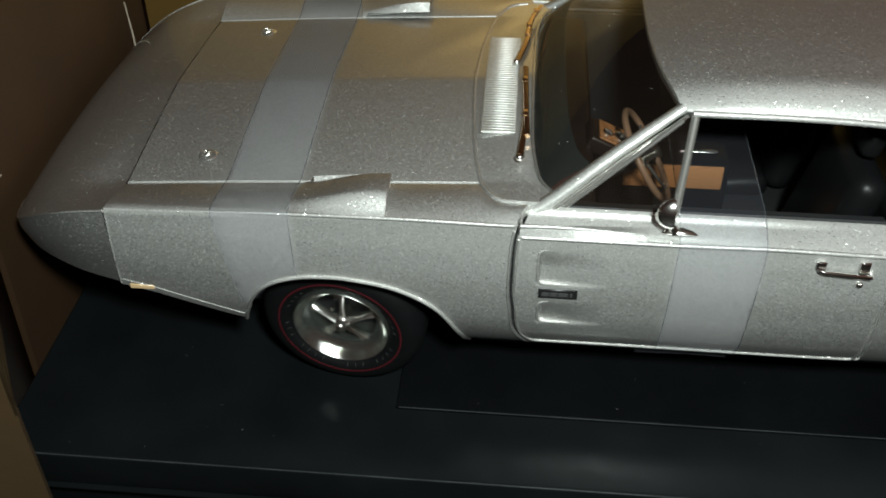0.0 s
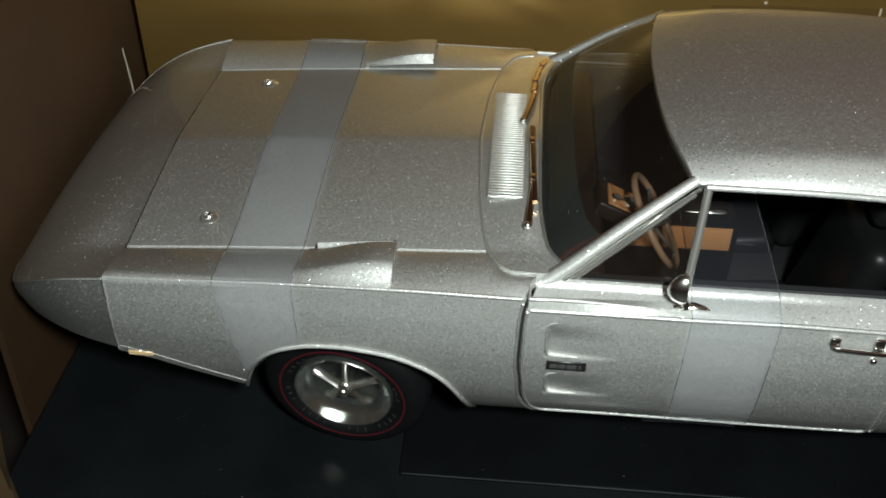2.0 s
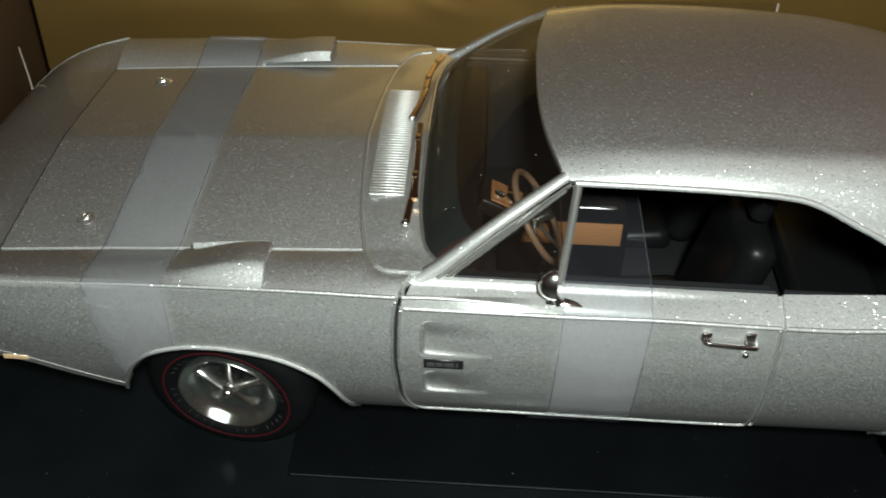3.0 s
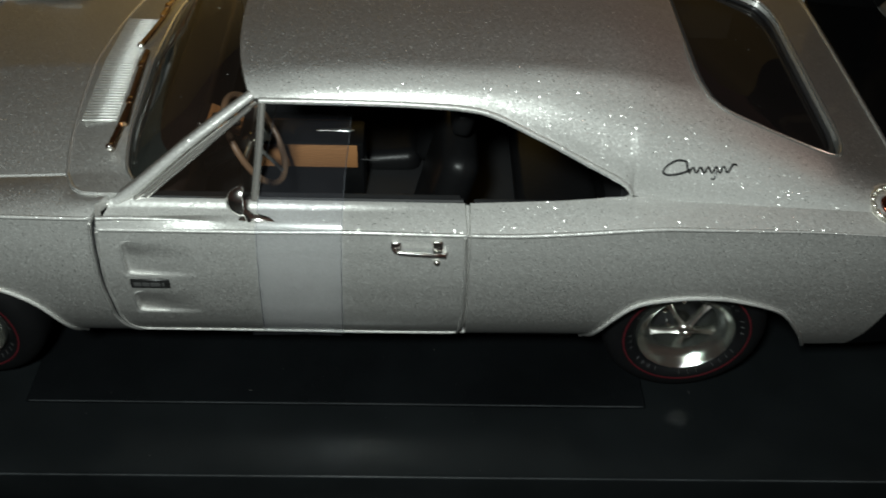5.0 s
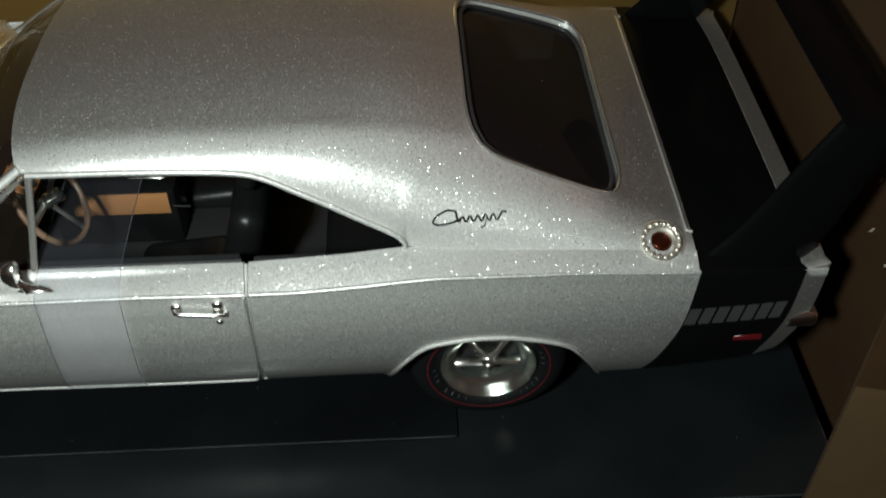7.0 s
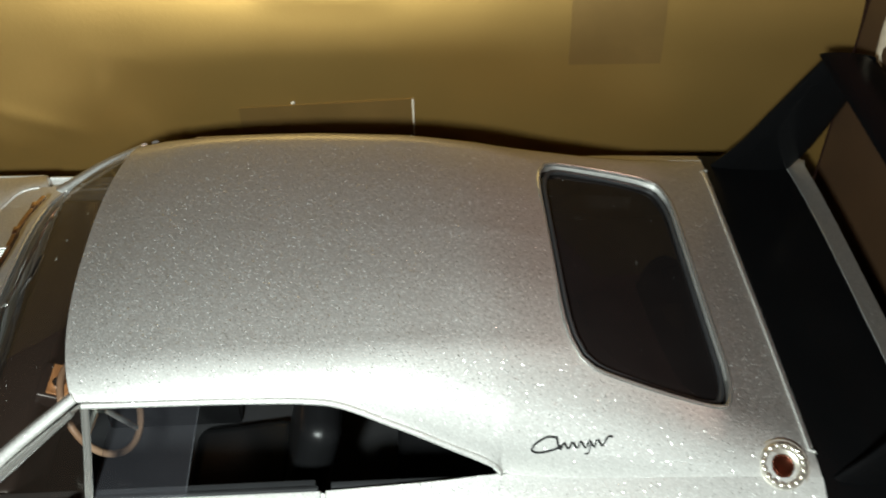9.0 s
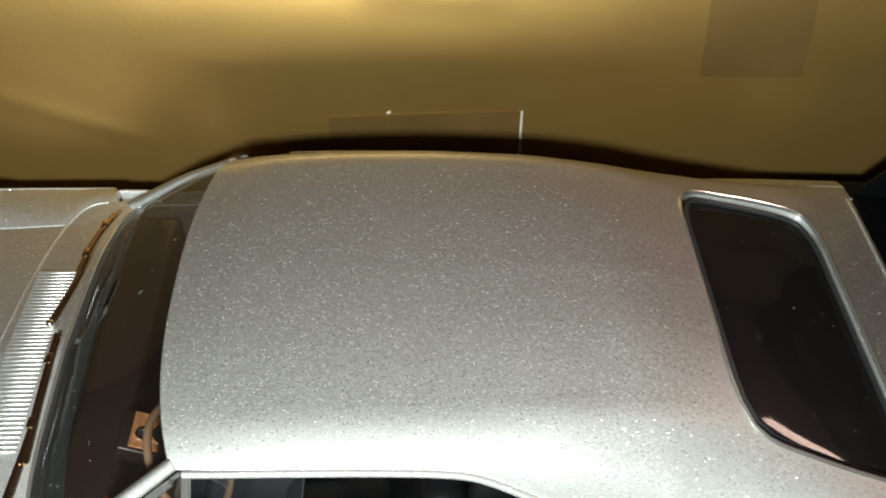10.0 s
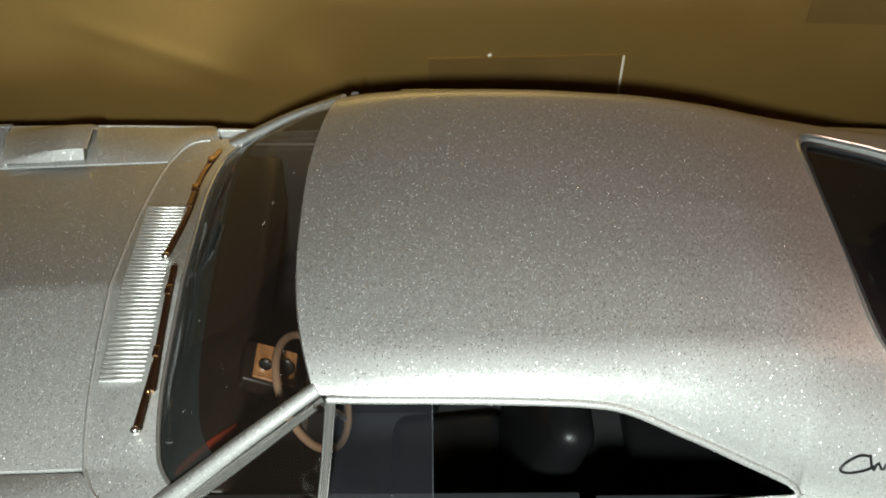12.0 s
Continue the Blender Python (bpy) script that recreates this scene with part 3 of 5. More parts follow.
# roof, sail panels and rear deck: cross sections from the middle to the side
MID = curve([(1.173, 1.386), (1.4, 1.413), (1.8, 1.432), (2.2, 1.433), (2.56, 1.418), (2.9, 1.344), (3.2, 1.214), (3.47, 1.092), (3.60, 1.056), (3.735, 1.022)])
RAIL_Y = curve([(1.17, 0.565), (1.5, 0.582), (2.3, 0.587), (2.6, 0.583), (2.9, 0.565), (3.2, 0.60), (3.47, 0.66), (3.735, 0.70)])
RAIL_Z = curve([(1.17, 1.377), (1.5, 1.410), (1.8, 1.419), (2.3, 1.406), (2.6, 1.366), (2.9, 1.290), (3.2, 1.186), (3.47, 1.086), (3.735, 1.015)])
FOOT_Y = curve([(1.17, 0.680), (1.32, 0.698), (1.6, 0.704), (2.065, 0.710), (2.3, 0.748), (2.62, 0.812), (2.68, 0.825), (3.0, 0.852), (3.4, 0.865), (3.735, 0.870)])
FOOT_Z = curve([(1.17, 1.338), (1.32, 1.344), (1.6, 1.347), (1.95, 1.338), (2.065, 1.326), (2.3, 1.238), (2.5, 1.143), (2.58, 1.107), (2.615, 1.088), (2.633, 1.071), (2.643, 1.053), (2.649, 1.035), (3.0, 1.026), (3.4, 1.016), (3.735, 0.998)])
FOOT_FAIR = curve([(1.17, 1.338), (1.32, 1.344), (1.6, 1.347), (1.95, 1.338), (2.065, 1.326), (2.3, 1.236), (2.5, 1.138), (2.68, 1.060), (2.80, 1.036), (3.0, 1.026), (3.4, 1.016), (3.735, 0.998)])
WIN_Y = curve([(2.893, 0.31), (2.898, 0.400), (2.912, 0.478), (2.94, 0.540), (3.0, 0.578), (3.1, 0.600), (3.3, 0.632), (3.40, 0.640), (3.455, 0.628), (3.482, 0.58), (3.498, 0.52), (3.505, 0.44)])


def win_y(x, side):
    """The rear window's half width; the cast opening sits a little off centre."""
    return WIN_Y(x) - (0.030 if side > 0 else 0.0)


def section(x, n=49):
    rz, fz = RAIL_Z(x), FOOT_Z(x)
    ry, fy, mz = RAIL_Y(x), FOOT_Y(x), MID(x)
    drop = rz - FOOT_FAIR(x)
    pts = [(x, 0, mz), (x, ry * 0.45, lerp(mz, rz, 0.14)), (x, ry * 0.8, lerp(mz, rz, 0.52)), (x, ry, rz), (x, lerp(ry, fy, 0.52), rz - drop * 0.27), (x, lerp(ry, fy, 0.84), rz - drop * 0.64), (x, fy, fz)]
    return spline(pts, n)


def bend(p):
    """The roof's front edge sweeps back towards the pillars."""
    if p.x < 1.65:
        p.x += 0.095 * (min(abs(p.y), 0.72) / 0.70) ** 2.6 * (1 - (p.x - 1.173) / 0.477)
    return p


def from_y(pts, y0, n=30):
    """The stretch of a section outside y0."""
    i = next(k for k in range(len(pts)) if pts[k].y >= y0)
    a = pts[i - 1].lerp(pts[i], (y0 - pts[i - 1].y) / (pts[i].y - pts[i - 1].y)) if i else pts[0]
    return spline([a, *pts[i + (1 if (pts[i] - a).length < 0.004 else 0) :]], n)


def full_row(x, n=49):
    half = section(x, n)
    return [bend(Vector((p.x, -p.y, p.z))) for p in half[::-1]] + [bend(p.copy()) for p in half[1:]]


bm = bmesh.new()
front = [full_row(x) for x in [*np.linspace(1.173, 2.56, 56), *np.linspace(2.575, 2.70, 30), *np.linspace(2.72, 2.893, 8)]]
panel(front, 0.040, 0.006, inner=(2, 0, 0.5), bm=bm)
for side in (-1, 1):
    xs = [2.893, 2.8955, 2.898, 2.905, 2.915, 2.93, 2.95, *np.linspace(2.98, 3.43, 22), 3.455, 3.47, 3.482, 3.491, 3.498, 3.502, 3.505]
    rows = [[Vector((p.x, side * p.y, p.z)) for p in from_y(section(x, 120), win_y(x, side))] for x in xs]
    panel(rows, 0.065, 0.006, inner=(3.2, 0, 0.5), bm=bm)
panel([full_row(lerp(3.505, 3.735, i / 14)) for i in range(15)], 0.060, 0.006, inner=(3.6, 0, 0.4), bm=bm)
roof = part("roof", bm, PAINT, car)

# shoulders between the quarter panels' crease and the sails
for side in (-1, 1):
    SILL_Y = curve([(2.04, 0.836), (2.4, 0.828), (2.66, 0.823), (3.0, 0.852), (3.4, 0.865), (3.735, 0.870)])
    SILL_Z = curve([(2.04, 0.998), (2.4, 1.012), (2.66, 1.032), (3.0, 1.027), (3.4, 1.017), (3.735, 0.999)])
    rows = []
    for i in range(70):
        x = lerp(2.056, 3.738, i / 69)
        yo, zo = flank(x, CREASE(x)), CREASE(x)
        rows.append([Vector((x, side * lerp(yo, SILL_Y(x), k / 10), lerp(zo, SILL_Z(x), k / 10) + 0.002 * math.sin(math.pi * k / 10))) for k in range(11)])
    part("shoulder", panel(rows, 0.04, 0.004), PAINT, QUARTER[side])
    pts = [(x, side * (flank(x, CREASE(x)) - 0.0045), CREASE(x) - 0.0035) for x in np.linspace(2.062, 3.733, 70)]
    part("crease", tube(pts, [0.0095 * (1 - 0.4 * smooth(2.6, 3.6, p[0])) for p in pts], n=10), PAINT, QUARTER[side])

    corner = [(2.52, FOOT_Y(2.52) + 0.004, FOOT_Z(2.52) - 0.006), (2.60, FOOT_Y(2.60) + 0.006, FOOT_Z(2.60) - 0.006), (2.627, 0.821, 1.074), (2.642, 0.825, 1.052), (2.644, 0.827, 1.038), (2.630, 0.829, 1.030)]
    part("window_corner", tube(spline([(x, side * y, z) for x, y, z in corner], 30), 0.0095, n=8), PAINT, QUARTER[side])

# tail deck: black stripe, then a silver end strip
for nm, x0, x1, mat, lab in (("deck_stripe", 3.745, 4.166, BLACK, "gloss black tail stripe"), ("deck_end", 4.169, 4.266, PAINT, "")):
    rows = []
    for i in range(13):
        x = lerp(x0, x1, i / 12)
        zt = lerp(1.020, 0.958, (x - 3.745) / 0.415) if x < 4.162 else lerp(0.957, 0.928, (x - 4.162) / 0.10)
        row = []
        for k in range(41):
            s = k / 20 - 1
            a = abs(s)
            y = math.copysign(min(a, 1) * flank(min(x, 4.2), CREASE(x)), s)
            z = lerp(zt, CREASE(x), a**3) + 0.0
            row.append(Vector((x - 0.03 * a**4 * (x > 4.0), y, z)))
        rows.append(row)
    part(nm, panel(rows, 0.04, 0.003), mat, car, lab)
bm = bmesh.new()
grid(bm, [[Vector((x, y, z)) for y in np.linspace(-0.90, 0.90, 12)] for x, z in ((4.215, 0.92), (4.20, 0.80), (4.16, 0.66), (4.10, 0.50))])
part("tail_panel", bm, BLACK, car)
bm = box(bmesh.new(), 4.13, 4.27, -0.95, 0.95, 0.615, 0.69, 0.025, 3)
part("rear_bumper", bm, CHROME, car, "chrome rear bumper")

# underbody and cabin tub
def block(name, x0, x1, y0, y1, z0, z1, mat=None, parent=None, soft=0.01, label=""):
    return part(name, box(bmesh.new(), x0, x1, min(y0, y1), max(y0, y1), z0, z1, soft), mat or TRIM, parent or car, label)


chassis = block("chassis", -0.80, 4.05, -0.62, 0.62, 0.26, 0.42, label="black plastic underbody")
block("floor_pan", 0.56, 2.50, -0.81, 0.81, 0.28, 0.40, CABIN, parent=chassis)
block("engine_bay", -0.82, 0.60, -0.66, 0.66, 0.43, 0.86)
block("bulkhead", 0.61, 0.74, -0.80, 0.80, 0.41, 0.93)
block("boot_tub", 2.66, 4.10, -0.60, 0.60, 0.43, 0.90)
for s in (-1, 1):
    block("rear_trim", 2.07, 2.64, s * 0.79, s * 0.815, 0.40, 0.985, CABIN, soft=0.004)
    block("rear_well", 3.43, 4.06, s * 0.61, s * 0.86, 0.50, 0.90)
    block("front_well", -0.80, -0.37, s * 0.67, s * 0.88, 0.62, 0.86)
rows = []
for i in range(30):
    x = lerp(1.22, 2.86, i / 29)
    half = [q for q in section(x, 30) if q.z > 1.12]
    half = spline([(q.x, q.y * 0.965, q.z - 0.03) for q in half], 24)
    rows.append([bend(Vector((q.x, -q.y, q.z))) for q in half[::-1]] + [bend(q.copy()) for q in half[1:]])
bm = bmesh.new()
grid(bm, rows)
part("headliner", bm, CABIN, roof, "black headliner")

# glass
rows = []
for k in range(49):
    s = k / 24 - 1
    yb, yt = s * 0.822, s * 0.645
    top = bend(Vector((1.173, yt, 0)))
    xb, zb = GLASS_X(abs(yb)) + 0.004, hood_height(0.6, yb) + 0.016
    zt = lerp(1.382, 1.352, abs(s) ** 2.5)
    row = []
    for i in range(17):
        t = i / 16
        row.append(Vector((lerp(xb, top.x, t) - 0.018 * math.sin(math.pi * t), lerp(yb, yt, t), lerp(zb, zt, t) + 0.012 * math.sin(math.pi * t))))
    rows.append(row)
bm = bmesh.new()
grid(bm, rows)
upward(bm)
windscreen = part("windscreen", bm, GLASS, car, "tinted clear windscreen with a painted brown reflection veil")
windscreen.visible_shadow = False
WINDSCREEN_ROWS = rows

# dark lower band; its blue-grey veil paints in a reflection on the glass
EDGE_GLASS = clear("smoky_edge_with_reflection", (0.30, 0.34, 0.36), 0.10, veil=0.20, veil_col=(0.09, 0.13, 0.135), ior=1.5)
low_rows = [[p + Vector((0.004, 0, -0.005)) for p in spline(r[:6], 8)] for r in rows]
part("glass_moulding", tube([r[0] + Vector((-0.007, 0, 0.002)) for r in rows], 0.0075, n=8), SATIN, windscreen, "thin bright moulding")
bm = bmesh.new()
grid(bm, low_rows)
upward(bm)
part("glass_edge", bm, EDGE_GLASS, windscreen, "smoky blue-black lower edge with painted blue-grey reflection").visible_shadow = False

rows = []
for x in np.linspace(2.885, 3.513, 26):
    rows.append([Vector((x, lerp(-win_y(float(x), -1) - 0.01, win_y(float(x), 1) + 0.01, k / 24), 0)) for k in range(25)])
for r in rows:
    for p in r:
        sec = section(p.x, 60)
        p.z = float(np.interp(abs(p.y), [q.y for q in sec], [q.z for q in sec])) - 0.036
bm = bmesh.new()
grid(bm, rows)
bmesh.ops.recalc_face_normals(bm, faces=bm.faces)
upward(bm)
rear_glass = part("rear_window", bm, DARKGLASS, car, "dark tinted rear window")
rear_glass.visible_shadow = False
loop = []
for s in (1, -1):
    line = [Vector((x, s * win_y(x, s), 0)) for x in [2.893, 2.898, 2.91, 2.94, *np.linspace(2.98, 3.43, 14), 3.455, 3.47, 3.482, 3.491, 3.498, 3.502, 3.5045]]
    loop += line if s > 0 else line[::-1]
for p in loop:
    sec = section(p.x, 60)
    p.z = float(np.interp(abs(p.y), [q.y for q in sec], [q.z for q in sec])) - 0.002
part("window_trim", tube(loop, 0.0085, n=8, closed=True), SATIN, rear_glass, "bright metal trim")
centre_x = 3.2
inner = [Vector((centre_x + (p.x - centre_x) * 0.925, p.y * 0.945, p.z - 0.022)) for p in loop]
part("inner_trim", tube(inner, 0.010, n=8, closed=True), CABIN, rear_glass, "dark inner trim")

# pillars, drip rail, vent windows
for side in (-1, 1):
    base, tip = Vector((0.835, side * 0.812, 1.030)), bend(Vector((1.19, side * 0.664, 1.343)))
    pts = [Vector(p) for p in spline([base + Vector((-0.095, side * 0.022, -0.062)), base, base.lerp(tip, 0.5) + Vector((0, side * 0.006, 0.012)), tip], 20)]
    pillar = part("windscreen_pillar", tube(pts, [lerp(0.033, 0.024, i / 19) for i in range(20)], n=14, flat=0.75), PAINT, car)
    part("bright_moulding", tube([p + Vector((0.016, side * 0.022, -0.021)) for p in pts[1:20 if side < 0 else 16]], 0.0075, n=8), SATIN, pillar, "bright metal moulding")
    rail = [(x, side * (FOOT_Y(x) + 0.004), FOOT_Z(x) - 0.004) for x in np.linspace(1.30 if side < 0 else 1.48, 2.60, 50)]
    part("drip_rail", tube(rail, 0.0120, n=10), PAINT, roof, "silver drip rail")
    post = [(1.268, side * 0.842, 1.000), (1.290, side * 0.770, 1.17), (1.308, side * 0.702, 1.340)]
    part("vent_window_post", tube(post, 0.015, n=10, flat=0.6), SATIN, DOOR[side], "bright metal post")
    bm = bmesh.new()
    v = [bm.verts.new(p) for p in ((0.885, side * 0.830, 1.002), (1.265, side * 0.838, 1.002), (1.305, side * 0.702, 1.334), (1.265, side * 0.702, 1.320))]
    bm.faces.new(v)
    outward(bm, side)
    part("vent_pane", bm, GLASS, DOOR[side], "clear vent pane").visible_shadow = False
    frame_line = [(0.875, side * 0.832, 1.006), (1.08, side * 0.772, 1.170), (1.265, side * 0.712, 1.318)]
    part("vent_frame", tube(frame_line, 0.010, n=8), SATIN, DOOR[side], "bright metal frame")
    sill = [(x, side * 0.826, 1.000) for x in np.linspace(0.86, 2.03, 20)]
    part("window_seal", tube(sill, 0.010, n=6), TRIM, DOOR[side], "black seal")

# wheels
def wheel(x, side, first, R, steer, camber):
    ZC = R
    hub = empty("wheel", x, side * 0.86, ZC)
    hub.parent = car
    hub.matrix_parent_inverse = car.matrix_world.inverted()
    kw = dict(cx=x, cz=ZC, side=side)
    tyre = revolve([(0.198, 0.68), (0.30, 0.650), (0.330, 0.675), (R, 0.710), (R, 0.785), (R - 0.007, 0.822), (0.318, 0.846), (0.292, 0.861), (0.260, 0.864), (0.234, 0.857), (0.214, 0.842), (0.200, 0.815)], 64, **kw)
    part("tyre", tyre, RUBBER, hub, "black rubber")
    red = revolve([(0.2620, 0.8635), (0.2620, 0.8660), (0.2550, 0.8660), (0.2550, 0.8635)], 64, **kw)
    part("red_line", red, REDLINE, hub, "red line")
    for k in range(40):
        a = 2 * math.pi * k / 40 + 0.05
        if k % 10 in (3, 8, 9):
            continue
        c, s = math.cos(a), math.sin(a)
        pts = [(x + r * c, side * d, ZC + r * s) for r, d in ((0.222, 0.851), (0.236, 0.8595))]
        part("tyre_mark", tube(pts, 0.0012, n=5), GREY, hub)
    rim = revolve([(0.204, 0.815), (0.205, 0.850), (0.200, 0.857), (0.194, 0.851), (0.185, 0.828), (0.168, 0.809), (0.150, 0.799), (0.139, 0.796), (0.136, 0.70)], 64, **kw)
    part("rim", rim, RIM, hub, "chrome rim")
    part("wheel_back", revolve([(0.19, 0.710), (0.10, 0.705), (0.0001, 0.703)], 32, **kw), TRIM, hub, "black recess")
    cap = revolve([(0.034, 0.745), (0.034, 0.810), (0.030, 0.828), (0.022, 0.834), (0.020, 0.853), (0.014, 0.861), (0.0001, 0.864)], 24, **kw)
    part("hub_cap", cap, CHROME, hub, "chrome hub cap")
    for q in range(5):
        a = math.radians(first + 72 * q)
        c, s = math.cos(a), math.sin(a)
        bm = bmesh.new()
        rows = []
        for r, w, d in ((0.018, 0.018, 0.826), (0.045, 0.0135, 0.820), (0.075, 0.0120, 0.811), (0.104, 0.0135, 0.803), (0.128, 0.018, 0.798), (0.142, 0.025, 0.796)):
            rows.append([Vector((x + r * c - e * w * s, side * (d + dd), ZC + r * s + e * w * c)) for e, dd in ((-1, -0.02), (-0.8, 0.0), (-0.5, 0.007), (0.0, -0.003), (0.5, 0.007), (0.8, 0.0), (1, -0.02))])
        grid(bm, rows)
        part("spoke", bm, CHROME, hub, "chrome spoke")
        b = a + math.radians(36)
        nut = [(x + 0.075 * math.cos(b), side * d, ZC + 0.075 * math.sin(b)) for d in (0.715, 0.742, 0.746)]
        part("wheel_nut", tube(nut, [0.010, 0.009, 0.004], n=8, up=(0, 0, 1)), CHROME, hub, "chrome nut")
    hub.matrix_world = pose(x * S, side * 0.86 * S, ZC * S, -side * camber, 0, steer)
    return hub


for x, first, R, steer, camber in ((0.0, 90, 0.345, -6.4, 5.0), (2.972, 270, 0.340, 0.0, 0.5)):
    for side in (-1, 1):
        wheel(x, side, first, R, steer, camber)

# fender scoops: low ramps, open to the rear
for side in (-1, 1):
    rows = []
    for i in range(25):
        u = i / 24
        row = []
        for k in range(21):
            t = k / 20
            y = lerp(0.716, 0.950, t)
            x = lerp(-0.145 + 0.035 * (1 - t) ** 1.5, 0.222, u)
            e = min(0.35 + 0.65 * smooth(0, 0.10, t), smooth(-0.02, 0.34, 1 - t))
            h = 0.054 * (0.10 + 0.90 * smooth(-0.1, 0.85, u)) * e
            row.append(Vector((x, side * y, fender_top(x, y) + 0.002 + h)))
        rows.append(row)
    part("fender_scoop", panel(rows, 0.02, 0.003), PAINT, FENDER[side])

# rear wing
for side in (-1, 1):
    LEAD = [(3.785, 0.975), (3.885, 1.095), (3.98, 1.255), (4.072, 1.415), (4.155, 1.555)]
    TRAIL = [(4.165, 0.945), (4.235, 1.07), (4.30, 1.25), (4.355, 1.42), (4.395, 1.555)]
    lead, trail = line2(LEAD, 24), line2(TRAIL, 24)
    bm = bmesh.new()
    rows = []
    for (xa, za), (xb, zb) in zip(lead, trail):
        h = (za - 0.975) / 0.58
        y0 = lerp(0.862, 0.825, h)
        ring = []
        for q in range(20):
            a = 2 * math.pi * q / 20
            u = (1 - math.cos(a)) / 2
            th = 0.030 * math.copysign(abs(math.sin(a)) ** 0.7, math.sin(a))
            ring.append(Vector((lerp(xa, xb, u), side * (y0 + th), lerp(za, zb, u))))
        rows.append(ring)
    grid(bm, rows, True)
    part("wing_upright", bm, BLACK, car, "gloss black wing upright")
bm = bmesh.new()
rows = []
for k in range(31):
    y = lerp(-0.855, 0.855, k / 30)
    ring = []
    for q in range(20):
        a = 2 * math.pi * q / 20
        u = (1 - math.cos(a)) / 2
        ring.append(Vector((lerp(4.150, 4.405, u), y, 1.563 - 0.03 * u + 0.020 * math.sin(a))))
    rows.append(ring)
vs = grid(bm, rows, True)
bm.faces.new(vs[0])
bm.faces.new(vs[-1][::-1])
part("wing_blade", bm, BLACK, car, "gloss black wing blade")

# ---- display base ----
base = tagged(empty("display_base", 1.5, 0, -0.2), "glossy black plastic display base under the model car", "display base")
bm = box(bmesh.new(), -1.372, 4.445, -1.328, 1.165, -0.185, 0.0, 0.014, 3)
part("base_plate", bm, BASEMAT, base)
bm = box(bmesh.new(), -1.385, 4.458, -1.345, 1.17, -0.200, -0.186, 0.005, 2)
part("base_flange", bm, BASEMAT, base)
bm = box(bmesh.new(), -1.30, 4.38, -1.25, 1.12, -1.10, -0.201, 0.0)
part("plinth", bm, BASEMAT, base)
bm = box(bmesh.new(), 0.235, 2.84, -0.970, 0.9, 0.001, 0.018, 0.008, 3)
pad = part("raised_pad", bm, PADMAT, base, "glossier raised pad")
# paler tubes paint in the highlights along the pad's and base's front edges
EDGE_SHINE = plain("painted_edge_highlight", (0.030, 0.033, 0.035), 0.26, var=0.4, scale=60, bumps=0.4, spec=0.3)
part("pad_edge", tube([(x, -0.9685, 0.0155) for x in np.linspace(0.25, 2.825, 40)], 0.0026, n=6), EDGE_SHINE, pad, "paler line painting in the edge's highlight")
part("plate_edge", tube([(x, -1.3240, -0.0040) for x in np.linspace(-1.35, 4.425, 60)], 0.0030, n=6), EDGE_SHINE, base, "paler line painting in the edge's highlight")

# ---- cardboard box ----
carton = tagged(empty("cardboard_box", 1.5, 0, -0.3), "open brown cardboard box with a gold-lined back panel", "box")


CURL, CURL_FROM = 0.55, 1.40


def sheet(name, corners, thick, mat, label="", n=24, wave=0.0, seed=0, folds=(), curl=None):
    """A card panel through four corners, a little warped, with real thickness."""
    a, b, c, d = [Vector(p) for p in corners]
    nrm = (b - a).cross(d - a).normalized()
    bm = bmesh.new()
    front, back = [], []
    for i in range(n + 1):
        r0, r1 = [], []
        for j in range(n + 1):
            u, v = i / n, j / n
            p = a.lerp(b, u).lerp(d.lerp(c, u), v)
            w = wave * noise.noise(Vector((u * 3 + seed, v * 3, seed * 1.7)))
            for x0, z0, x1, z1, high, wide in folds:
                dx, dz = x1 - x0, z1 - z0
                s = ((p.x - x0) * dx + (p.z - z0) * dz) / (dx * dx + dz * dz)
                off = abs((p.x - x0) * dz - (p.z - z0) * dx) / math.hypot(dx, dz)
                w += high * math.exp(-((off / wide) ** 2)) * smooth(-0.3, 0.2, s) * smooth(-0.3, 0.2, 1 - s)
            if curl and p.z > curl:
                w -= CURL * (p.z - curl) ** 2
            r0.append(p + nrm * w)
            r1.append(p + nrm * (w - thick))
        front.append(r0)
        back.append(r1)
    vf, vb = grid(bm, front), grid(bm, back)
    rim = [(0, j) for j in range(n)] + [(i, n) for i in range(n)] + [(n, j) for j in range(n, 0, -1)] + [(i, 0) for i in range(n, 0, -1)]
    for (i, j), (k, m) in zip(rim, rim[1:] + rim[:1]):
        bm.faces.new((vf[i][j], vf[k][m], vb[k][m], vb[i][j]))
    return part(name, bm, mat, carton, label)


sheet("back_panel", [(-1.41, 1.19, -1.12), (4.47, 1.19, -1.12), (4.47, 1.19, 1.95), (-1.41, 1.19, 1.95)], 0.03, GOLD, "gold card lining", 150, 0.005, 2, ((0.11, 1.353, 0.77, 1.076, 0.006, 0.045), (1.80, 1.72, 2.25, 1.695, 0.007, 0.055), (0.9, 1.50, 1.25, 1.43, 0.002, 0.04)), CURL_FROM)
sheet("side_panel", [(-1.455, -0.78, -1.12), (-1.425, 1.19, -1.12), (-1.425, 1.19, 1.95), (-1.455, -0.69, 1.95)], 0.03, KRAFT, "brown card side", 24, 0.02, 5)
sheet("side_panel", [(4.48, 1.19, -1.12), (4.60, -0.86, -1.12), (4.60, -0.86, 1.72), (4.48, 1.19, 1.72)], 0.03, KRAFT, "brown card side", 24, 0.02, 7)
sheet("bottom_panel", [(-1.6, -1.9, -1.11), (4.75, -1.9, -1.11), (4.75, 1.2, -1.11), (-1.6, 1.2, -1.11)], 0.03, TRIM, "dark card")
